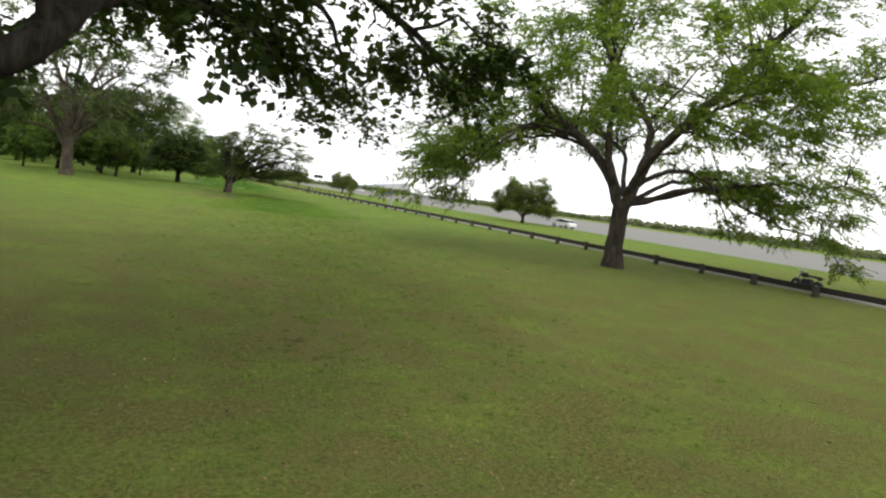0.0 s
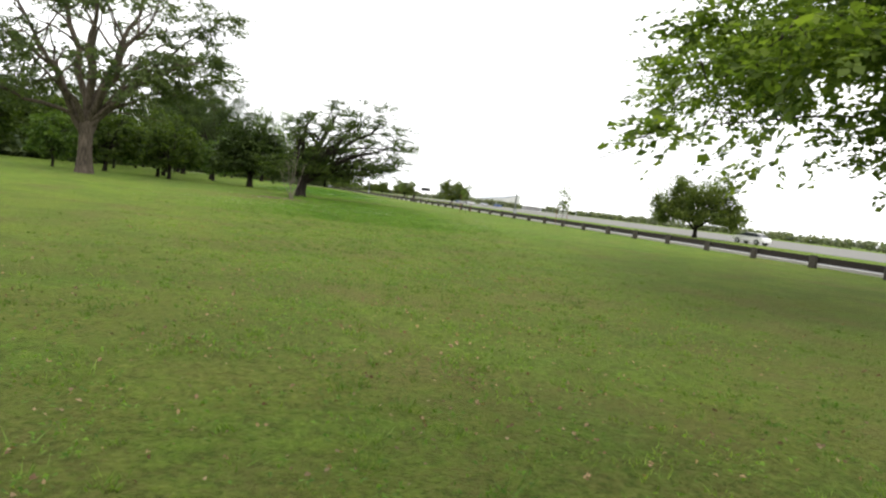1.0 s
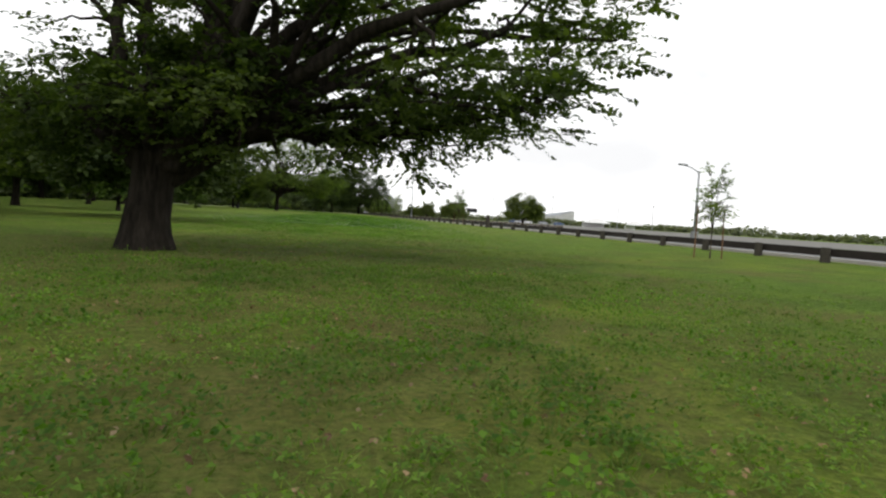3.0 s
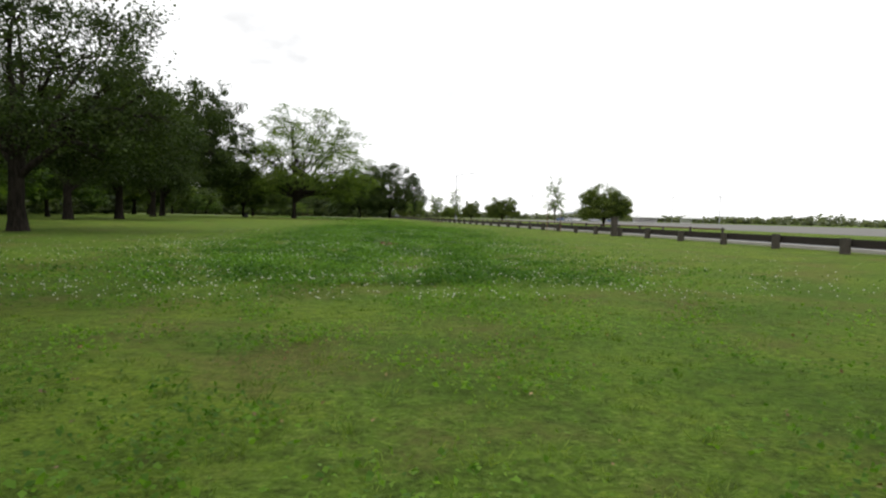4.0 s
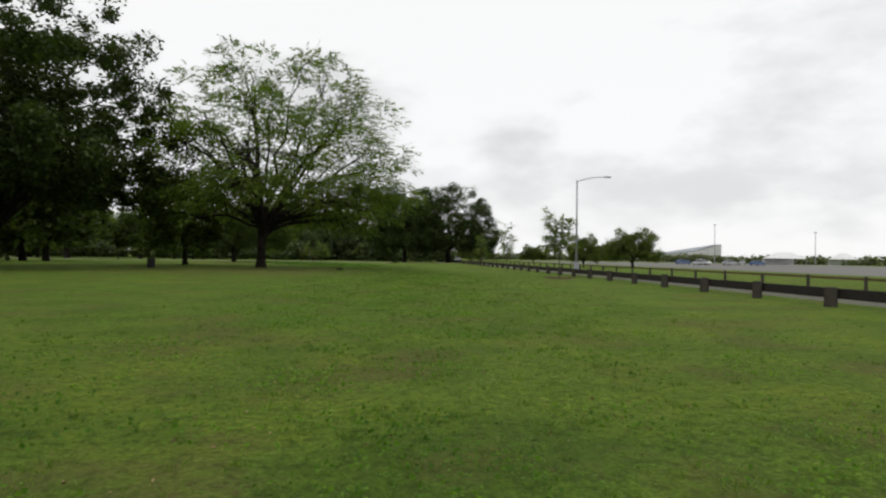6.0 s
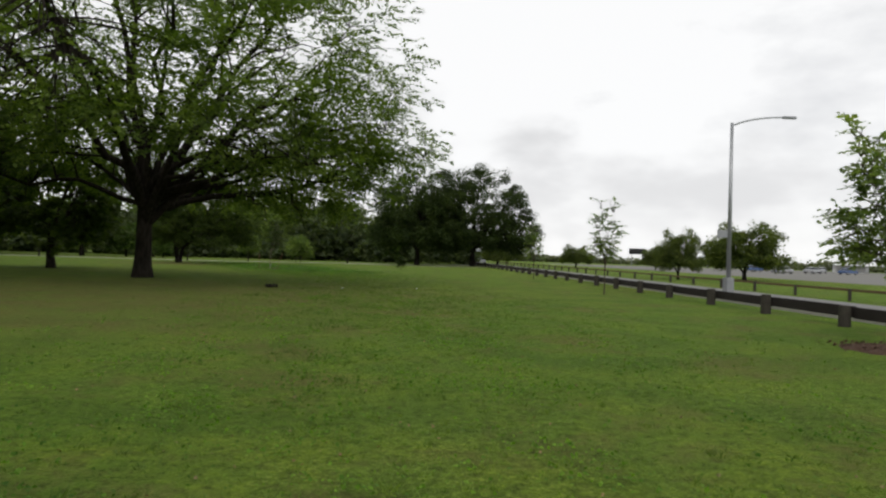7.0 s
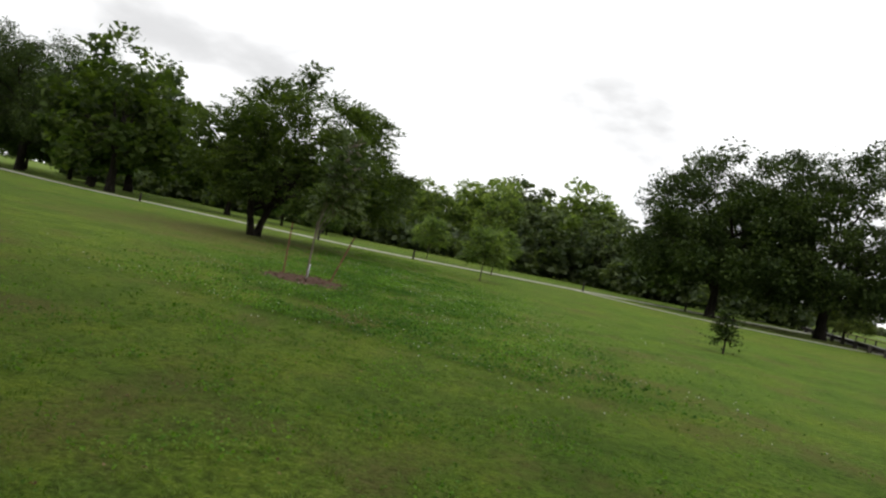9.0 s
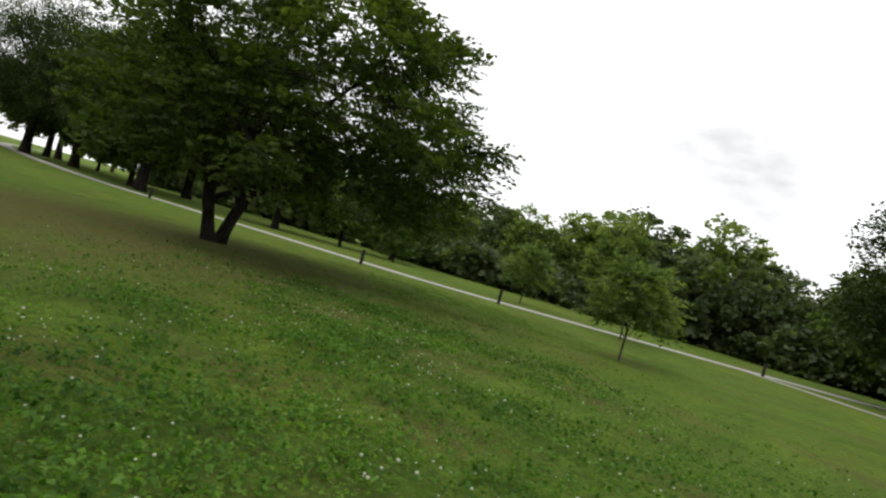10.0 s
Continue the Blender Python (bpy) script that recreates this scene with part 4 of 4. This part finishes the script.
# small ornamental trees beside the path
T_S = put(grow_tree("ornamental_tree", "small light green ornamental tree near the path", 151, 3.4, 1.2, 0.9, 0.035, 1.0, 7, 90, 6000, 0.12, LEAF_PALE, BARK, 0.36, edge=0.2, belly=0.3), -17.7, 253.6)
again(T_S, -29.3, 274.5, 50, 1.3)
again(T_S, -20.7, 267.0, 90, 1.25)


# ---------------------------------------------------------------- small furniture of the park
def bollard(x, y):
    b = tagged(new("bollard"), "short dark wooden bollard beside the path", "bollard", "path bollards")
    part("bollard_post", box(0.15, 0.15, 0.8, (0, 0, 0.36), 0.015), TIMBER, b)
    part("cap", box(0.17, 0.17, 0.04, (0, 0, 0.78), 0.012), TIMBER, b)
    b.matrix_basis = pose(x, y, 0, 0, 0, 12)


for x, y in ((-34.3, 262.6), (-27.0, 265.5), (-14.2, 274.2), (-54, 263.2), (-5.5, 280.4)):
    bollard(x, y)


def litter_bin(x, y):
    b = tagged(new("litter_bin"), "dark slatted park litter bin on the grass", "bin")
    part("liner", rod((0, 0, 0.03), (0, 0, 0.78), 0.27, 0.27, 16), BLACK, b)
    for k in range(14):
        a = 2 * math.pi * k / 14
        part("slat", box(0.04, 0.09, 0.72, (0, 0, 0)), BLACK, b).matrix_basis = Matrix.Rotation(a, 4, "Z") @ Matrix.Translation((0.3, 0, 0.42))
    ring = rod((0, 0, 0.8), (0, 0, 0.85), 0.34, 0.34, 18)
    part("rim", ring, BLACK, b)
    b.matrix_basis = pose(x, y, 0)


litter_bin(-26.0, 203.4)
for x, y, turn, size in ((-7.15, 204.7, 10, 0.07), (-3.85, 205.75, 70, 0.06)):
    lit = tagged(new("paper_scrap"), "crumpled white paper scrap lying on the grass", "litter")
    bm = bmesh.new()
    bmesh.ops.create_grid(bm, x_segments=6, y_segments=4, size=0.5)
    for v in bm.verts:
        v.co = Vector((v.co.x * size * 1.6, v.co.y * size, 0.035 + 0.03 * math.sin(9 * v.co.x + 3) * math.cos(8 * v.co.y)))
    part("paper", bm, WHITE, lit)
    lit.matrix_basis = pose(x, y, 0, 0, 0, turn)


def dead_leaf(x, y, turn, size, high, tilt):
    leaf = tagged(new("dead_leaf"), "curled brown dead leaf lying in the clover", "leaf")
    v, f, n = [(0, 0, 0.05)], [], 18
    for k in range(n):
        a = 2 * math.pi * k / n
        r = size * (0.62 + 0.38 * abs(math.sin(2.5 * a)))
        v.append((r * math.cos(a), 0.7 * r * math.sin(a), 0.05 + 0.04 * math.sin(2 * a + 1)))
    for k in range(n):
        f.append((0, 1 + k, 1 + (k + 1) % n))
    child("blade", mesh_of("blade", v, f, BROWN_LEAF), leaf)
    leaf.matrix_basis = pose(x, y, high, tilt, tilt * 0.6, turn)


leaf_rng = random.Random(31)
for k in range(15):  # a drift of fallen leaves
    dead_leaf(-8.93 + leaf_rng.gauss(0, 0.10), 109.85 + leaf_rng.gauss(0, 0.10), leaf_rng.uniform(0, 360), leaf_rng.uniform(0.06, 0.11), 0.006 * k, leaf_rng.uniform(-28, 28))


def fallen_log(x, y, turn):
    log = tagged(new("log"), "short dark rotten log lying in the shade", "log")
    rng = np.random.default_rng(41)
    pts = curve_points((-0.26, 0, 0.07), (0.26, 0.02, 0.075), (0, 0.02, 0.01), 9, rng, 0.006)
    v, f = tube(pts, 0.075 + rng.normal(0, 0.006, 9), 12)
    v = np.concatenate([v, [pts[0], pts[-1]]])
    n, last = len(v) - 2, len(v) - 14
    f += [(n, (k + 1) % 12, k) for k in range(12)] + [(n + 1, last + k, last + (k + 1) % 12) for k in range(12)]
    child("wood", mesh_of("wood", v, f, BARK_DARK, True), log)
    v, f = tube(curve_points((0.05, 0.03, 0.1), (0.13, 0.12, 0.2), (0, 0, 0.02), 4, rng, 0.004), np.linspace(0.022, 0.012, 4), 7)
    child("branch_stub", mesh_of("branch_stub", v, f, BARK_DARK, True), log)
    log.matrix_basis = pose(x, y, 0, 0, 0, turn)


fallen_log(-10.2, 204.3, 12)


# ---------------------------------------------------------------- vehicles, buildings and the far side
def car(x, y, turn, paint, label):
    c = tagged(new("car"), label, "car")
    prof = [(-2.15, 0.35), (-2.2, 0.75), (-2.05, 0.92), (-1.0, 0.98), (1.2, 1.0), (2.05, 0.85), (2.2, 0.6), (2.15, 0.32)]
    bm = bmesh.new()
    rows = [[bm.verts.new((px, w * (0.9 if pz > 0.9 else 1), pz)) for px, pz in prof] for w in (-0.86, 0.86)]
    for k in range(len(prof)):
        k2 = (k + 1) % len(prof)
        bm.faces.new((rows[0][k], rows[0][k2], rows[1][k2], rows[1][k]))
    bm.faces.new(rows[0][::-1])
    bm.faces.new(rows[1])
    bmesh.ops.recalc_face_normals(bm, faces=bm.faces)
    bmesh.ops.bevel(bm, geom=list(bm.edges), offset=0.05, segments=2, affect="EDGES")
    part("body", bm, paint, c)
    for name, mat, prof2, w0, w1 in (("cabin_glass", GLASS, [(-1.75, 0.96), (-1.15, 1.36), (0.45, 1.40), (1.25, 0.98)], 0.80, 0.64), ("roof", paint, [(-1.2, 1.36), (-1.1, 1.43), (0.4, 1.46), (0.5, 1.39)], 0.66, 0.62)):
        bm = bmesh.new()
        rows = [[bm.verts.new((px, sgn * (w0 if pz < 1.1 else w1), pz)) for px, pz in prof2] for sgn in (-1, 1)]
        for k in range(4):
            k2 = (k + 1) % 4
            bm.faces.new((rows[0][k], rows[0][k2], rows[1][k2], rows[1][k]))
        bm.faces.new(rows[0][::-1])
        bm.faces.new(rows[1])
        bmesh.ops.recalc_face_normals(bm, faces=bm.faces)
        part(name, bm, mat, c)
    for wx in (-1.35, 1.35):
        for wy in (-0.78, 0.78):
            w = part("wheel", rod((wx, wy - 0.1, 0.32), (wx, wy + 0.1, 0.32), 0.32, 0.32, 18), BLACK, c)
            child("rim", w.data.copy(), w)
            w.children[0].data.materials.clear()
            w.children[0].data.materials.append(SILVER)
            w.children[0].matrix_basis = Matrix.Translation((wx, wy, 0.32)) @ Matrix.Diagonal((0.6, 1.06, 0.6, 1)) @ Matrix.Translation((-wx, -wy, -0.32))
    c.matrix_basis = pose(x, y, 0.012, 0, 0, turn)


car(41, 87, 100, WHITE, "white car parked beyond the road")
for k, (x, y, turn, paint, label) in enumerate([(75, 320, 20, BLUE, "blue car parked on the far lot"), (80, 318, 20, WHITE, "white car parked on the far lot"), (86, 315, 20, SILVER, "silver car parked on the far lot"),
                                                (70, 300, 95, SILVER, "silver car parked on the far lot"), (92, 312, 20, BLUE, "blue car parked on the far lot"), (98, 330, 60, SILVER, "silver car parked on the far lot"),
                                                (12.5, 330, 90, SILVER, "silver car on the park road")]):
    car(x, y, turn, paint, label)


def motorcycle(x, y, turn):
    m = tagged(new("motorcycle"), "black motorcycle parked behind the timber rail", "motorcycle")
    for wx in (-0.72, 0.72):
        w = part("wheel", rod((wx, -0.07, 0.32), (wx, 0.07, 0.32), 0.32, 0.32, 20), BLACK, m)
        part("hub", rod((wx, -0.09, 0.32), (wx, 0.09, 0.32), 0.12, 0.12, 12), STEEL, w)
    part("engine", box(0.62, 0.36, 0.4, (0.0, 0, 0.48), 0.06), BLACK, m)
    part("tank", box(0.55, 0.3, 0.26, (0.22, 0, 0.86), 0.1), BLACK, m)
    part("seat", box(0.72, 0.28, 0.12, (-0.4, 0, 0.84), 0.05), BLACK, m)
    part("fork", rod((0.72, 0, 0.32), (0.48, 0, 1.08), 0.05, 0.05, 8), STEEL, m)
    part("handlebar", rod((0.46, -0.36, 1.1), (0.46, 0.36, 1.1), 0.02, 0.02, 8), STEEL, m)
    part("tail", box(0.3, 0.22, 0.2, (-0.78, 0, 0.8), 0.05), BLACK, m)
    m.matrix_basis = pose(x, y, 0.012, 0, 0, turn)


motorcycle(10.2, 22.2, 80)


def stadium(x, y, turn):
    b = tagged(new("stadium_building"), "long pale grandstand with a roof rising to one end", "building")
    v = [(0, 0, 0), (47, 0, 0), (47, 14, 0), (0, 14, 0), (0, 0, 3.0), (47, 0, 10.2), (47, 14, 10.2), (0, 14, 3.0), (16, 0, 4.2), (16, 14, 4.2), (33, 0, 6.4), (33, 14, 6.4)]
    f = [(0, 1, 5, 10, 8, 4), (1, 2, 6, 5), (2, 3, 7, 9, 11, 6), (3, 0, 4, 7)]
    child("wall", mesh_of("wall", v, f, WALL_PALE), b)
    top = [(4, 8, 9, 7), (8, 10, 11, 9), (10, 5, 6, 11)]
    up = [(p[0], p[1], p[2] + 0.25) for p in v]
    child("roof", mesh_of("roof", up, top + [tuple(reversed(q)) for q in [(4, 8, 10, 5, 6, 11, 9, 7)]], ROOF_GREY), b)
    for k in range(10):
        part("window", box(2.8, 0.12, 0.9, (3 + 4.2 * k, -0.03, 1.7), 0.03), GLASS, b)
    for k in range(4):
        part("column", box(0.5, 0.5, 5 + k, (32 + 4 * k, -0.5, 2.5 + k / 2), 0.04), WALL_PALE, b)
    part("annex", box(26, 10, 2.6, (60, 6, 1.3), 0.1), ROOF_GREY, b, "low grey annex")
    b.matrix_basis = pose(x, y, 0, 0, 0, turn)


stadium(134, 504, -7.8)


def tent(x, y, turn, wide):
    t = tagged(new("marquee_tent"), "white peaked marquee far across the lot", "tent", "marquees")
    for sx in (-1, 1):
        for sy in (-1, 1):
            part("leg", rod((sx * wide / 2, sy * 3, 0), (sx * wide / 2, sy * 3, 2.4), 0.08, 0.08, 6), STEEL, t)
    v = [(-wide / 2, -3, 2.3), (wide / 2, -3, 2.3), (wide / 2, 3, 2.3), (-wide / 2, 3, 2.3), (-wide / 4, 0, 4.6), (wide / 4, 0, 4.6)]
    child("canopy", mesh_of("canopy", v, [(0, 1, 5, 4), (2, 3, 4, 5), (1, 2, 5), (3, 0, 4)], WHITE), t)
    part("side_wall", box(wide, 0.05, 2.2, (0, 3, 1.15), 0.01), WHITE, t)
    t.matrix_basis = pose(x, y, 0, 0, 0, turn)


tent(138, 372, 10, 14)
tent(158, 368, 30, 10)
for x, y, tall in ((118, 385, 15), (150, 372, 12), (128, 300, 10), (95, 420, 13)):
    mast = tagged(new("light_mast"), "thin steel light mast on the far lot", "mast", "light masts")
    part("mast_pole", rod((0, 0, 0), (0, 0, tall), 0.16, 0.09, 8), STEEL, mast)
    part("floodlight", box(0.9, 0.35, 0.35, (0, 0, tall + 0.1), 0.05), STEEL, mast)
    mast.matrix_basis = pose(x, y, 0)
board = tagged(new("road_sign"), "dark sign board on two posts seen from behind", "sign")
part("panel", box(6, 0.15, 2.2, (0, 0, 5.4), 0.03), BLACK, board)
for sx in (-2, 2):
    part("sign_post", rod((sx, 0.12, 0), (sx, 0.12, 5.0), 0.12, 0.12, 8), STEEL, board)
board.matrix_basis = pose(80, 411, 0, 0, 0, -20)


# ---------------------------------------------------------------- far trees across the lot
def far_trees():
    rng = np.random.default_rng(9)
    line = smooth_line([(150, -260), (185, -60), (205, 120), (215, 280), (190, 400), (150, 470), (70, 500), (16, 470), (2, 420)], 30)
    centres, spread = [], []
    for k, (x, y) in enumerate(line):
        tall = 2.6 + 2.2 * noise.noise(Vector((k * 0.11, 0, 0))) + 2.0 * max(0, noise.noise(Vector((k * 0.5, 4, 0))))
        for j in range(26):
            centres.append((x + rng.normal(0, 4), y + rng.normal(0, 4), max(0.4, tall * (0.15 + 0.9 * rng.random()))))
            spread.append(1.6 + rng.random())
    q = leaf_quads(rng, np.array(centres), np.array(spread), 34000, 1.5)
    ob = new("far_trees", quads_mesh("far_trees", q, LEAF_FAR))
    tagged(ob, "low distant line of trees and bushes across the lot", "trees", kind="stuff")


far_trees()


# ---------------------------------------------------------------- turf, clover, flowers
def strip_points(rng, count, half, y0=-2.0, y1=262.0):
    """Places scattered over the lawn on either side of its mown middle line."""
    ys = np.array([-5, 20, 40, 62, 104, 130, 162, 190, 208, 226, 240, 262.0])
    xs = np.array([-21.0, -17.0, -14.0, -11.5, -10.0, -7.0, -4.6, -4.0, -6.5, -11.5, -17.5, -28.0])
    y = rng.uniform(y0, y1, count)
    return np.stack([np.interp(y, ys, xs) + rng.normal(0, half, count), y], 1)


def thin_out(p, scale, cut, soft, seed, rng):
    """Keep the places where a slow noise is high: clumps."""
    keep = np.array([noise.fractal(Vector((x * scale, y * scale, seed)), 1.0, 2.0, 3) for x, y in p])
    return p[keep + rng.normal(0, soft, len(p)) > cut]


def off_beds(p):
    """Leave out the places that lie in the mulch beds."""
    for x, y, r in ((-16.75, 233.0, 1.15), (5.3, 188.2, 0.9), (-15.9, 63.1, 1.2), (-8.93, 109.8, 0.3)):
        p = p[np.hypot(p[:, 0] - x, p[:, 1] - y) > r]
    return p


def blades():
    rng = np.random.default_rng(21)
    centres = off_beds(strip_points(rng, 17000, 2.8))
    near = np.repeat(np.arange(len(centres)), rng.integers(8, 30, len(centres)))
    k = len(near)
    off = rng.normal(0, 0.045, (k, 2)) * (0.6 + rng.random(len(centres)))[near][:, None]
    p = centres[near] + off
    a = rng.uniform(0, 2 * np.pi, k)
    side = np.stack([np.cos(a), np.sin(a), np.zeros(k)], 1)
    tall = ((0.03 + 0.045 * rng.random(len(centres)) ** 1.6)[near] * (0.55 + 0.6 * rng.random(k)))[:, None]
    way = np.concatenate([7 * off + rng.normal(0, 0.45, (k, 2)), np.ones((k, 1))], 1)
    base = np.concatenate([p, np.zeros((k, 1))], 1)
    w = (0.003 + 0.004 * rng.random(k))[:, None]
    tip = base + way * tall * (1, 1, 0.9) + side * 0.01
    q = np.stack([base - side * w, tip, base + side * w], 1)
    tagged(new("grass_blades", quads_mesh("grass_blades", q, GRASS_BLADE)), "short uneven tufts of mown grass blades", "grass", kind="stuff")


def clover():
    rng = np.random.default_rng(22)
    p = off_beds(np.concatenate([thin_out(thin_out(strip_points(rng, 460000, 3.1, 70), 0.45, 0.0, 0.25, 3.0, rng), 2.6, 0.0, 0.15, 5.0, rng),
                        thin_out(strip_points(rng, 150000, 3.0, 12, 46), 2.2, 0.12, 0.12, 5.0, rng), thin_out(strip_points(rng, 400000, 2.7, 98, 146), 0.6, -0.04, 0.2, 3.0, rng),
                        thin_out(strip_points(rng, 420000, 2.7, 44, 72), 2.2, 0.02, 0.15, 5.0, rng),
                        thin_out(strip_points(rng, 105000, 2.6, 227, 247), 0.6, 0.0, 0.2, 3.0, rng)]))
    k = len(p)
    mound = 0.5 + 0.5 * np.sin(3.7 * p[:, 0] + 2.2 * np.sin(1.9 * p[:, 1])) * np.sin(2.6 * p[:, 1] + 2.0 * np.sin(2.3 * p[:, 0]))
    base = np.concatenate([p, (0.02 + (0.025 + 0.16 * mound ** 1.4) * rng.random(k) ** 0.7)[:, None]], 1)
    lush = ((p[:, 1] > 98) & (p[:, 1] < 146)) | ((p[:, 1] > 227) & (p[:, 1] < 247))
    for name, some, size, mat in (("clover_leaves", lush, 0.044, CLOVER), ("clover_sprigs", ~lush, 0.028, SPRIG)):
        q = leaf_quads(rng, base[some], np.full(some.sum(), 0.03), int(some.sum()), size)
        tagged(new(name, quads_mesh(name, q if mat is CLOVER else q[:, :3], mat)), "patches of low dark green clover leaves", "clover", kind="stuff")


def weeds():
    rng = np.random.default_rng(29)
    p = off_beds(np.concatenate([thin_out(strip_points(rng, 80000, 3.0, 44, 72), 0.9, 0.2, 0.12, 11.0, rng), thin_out(strip_points(rng, 200000, 3.4, 84, 140), 0.9, 0.12, 0.15, 11.0, rng),
                        thin_out(strip_points(rng, 120000, 3.4, 150, 200), 0.9, 0.16, 0.15, 11.0, rng), thin_out(strip_points(rng, 130000, 3.4, 218, 258), 0.9, 0.16, 0.15, 11.0, rng)]))
    k = len(p)
    base = np.concatenate([p, (0.03 + 0.07 * rng.random(k))[:, None]], 1)
    q = leaf_quads(rng, base, np.full(k, 0.04), k, 0.034)
    tagged(new("weed_leaves", quads_mesh("weed_leaves", q, WEED)), "low clumps of broad-leaved weeds in the lawn", "weeds", kind="stuff")


def leaf_bits():
    rng = np.random.default_rng(37)
    p = off_beds(np.concatenate([strip_points(rng, 26000, 3.2, -2, 82), strip_points(rng, 9000, 3.2, 82, 262)]))
    base = np.concatenate([p, np.full((len(p), 1), 0.03)], 1)
    q = leaf_quads(rng, base, np.full(len(p), 0.02), len(p), 0.026)
    tagged(new("leaf_litter", quads_mesh("leaf_litter", q, LITTER)), "scattered bits of dry brown leaves in the grass", "leaf litter", kind="stuff")


def flowers():
    rng = np.random.default_rng(23)
    p = off_beds(np.concatenate([thin_out(strip_points(rng, 1700, 4.5, 48, 63), 0.3, 0.12, 0.25, 7.0, rng), thin_out(strip_points(rng, 7000, 4.4, 96, 113), 0.5, 0.0, 0.25, 7.0, rng),
                        thin_out(strip_points(rng, 3600, 3.6, 113, 132), 0.5, 0.05, 0.25, 7.0, rng), thin_out(strip_points(rng, 2600, 3.5, 226, 246), 0.6, 0.05, 0.2, 7.0, rng)]))
    v, f = [], []
    ang = np.linspace(0, 2 * np.pi, 6, endpoint=False)
    for x, y in p:
        r, z = 0.007 + 0.010 * rng.random() ** 1.5, 0.06 + 0.07 * rng.random()
        b = len(v)
        for rr, dz in ((0.45, -0.7), (1.0, 0.0), (0.7, 0.6)):
            v += [(x + r * rr * math.cos(t), y + r * rr * math.sin(t), z + r * dz) for t in ang]
        v.append((x, y, z + r * 0.85))
        for q in (0, 6):
            f += [(b + q + k, b + q + (k + 1) % 6, b + q + 6 + (k + 1) % 6, b + q + 6 + k) for k in range(6)]
        f += [(b + 12 + k, b + 12 + (k + 1) % 6, b + 18) for k in range(6)]
    tagged(new("clover_flowers", mesh_of("clover_flowers", v, f, PETAL)), "scattered small white clover flower heads", "flowers", kind="stuff")


GRASS_BLADE = leaf_material("grass_blade", (0.070, 0.124, 0.020), (0.165, 0.232, 0.058), 0.4)
CLOVER = leaf_material("clover_leaf", (0.026, 0.074, 0.010), (0.122, 0.240, 0.040), 0.42)
SPRIG = leaf_material("clover_sprig", (0.044, 0.098, 0.014), (0.140, 0.240, 0.038), 0.4)
WEED = leaf_material("weed_leaf", (0.046, 0.110, 0.013), (0.140, 0.262, 0.032), 0.45)
LITTER = leaf_material("leaf_litter", (0.085, 0.040, 0.022), (0.330, 0.240, 0.150), 0.2)
PETAL = plain("clover_petal", (0.43, 0.46, 0.34), 0.8, 0, 40, 0.15, 0.2, 0.002)
blades()
clover()
weeds()
leaf_bits()
flowers()
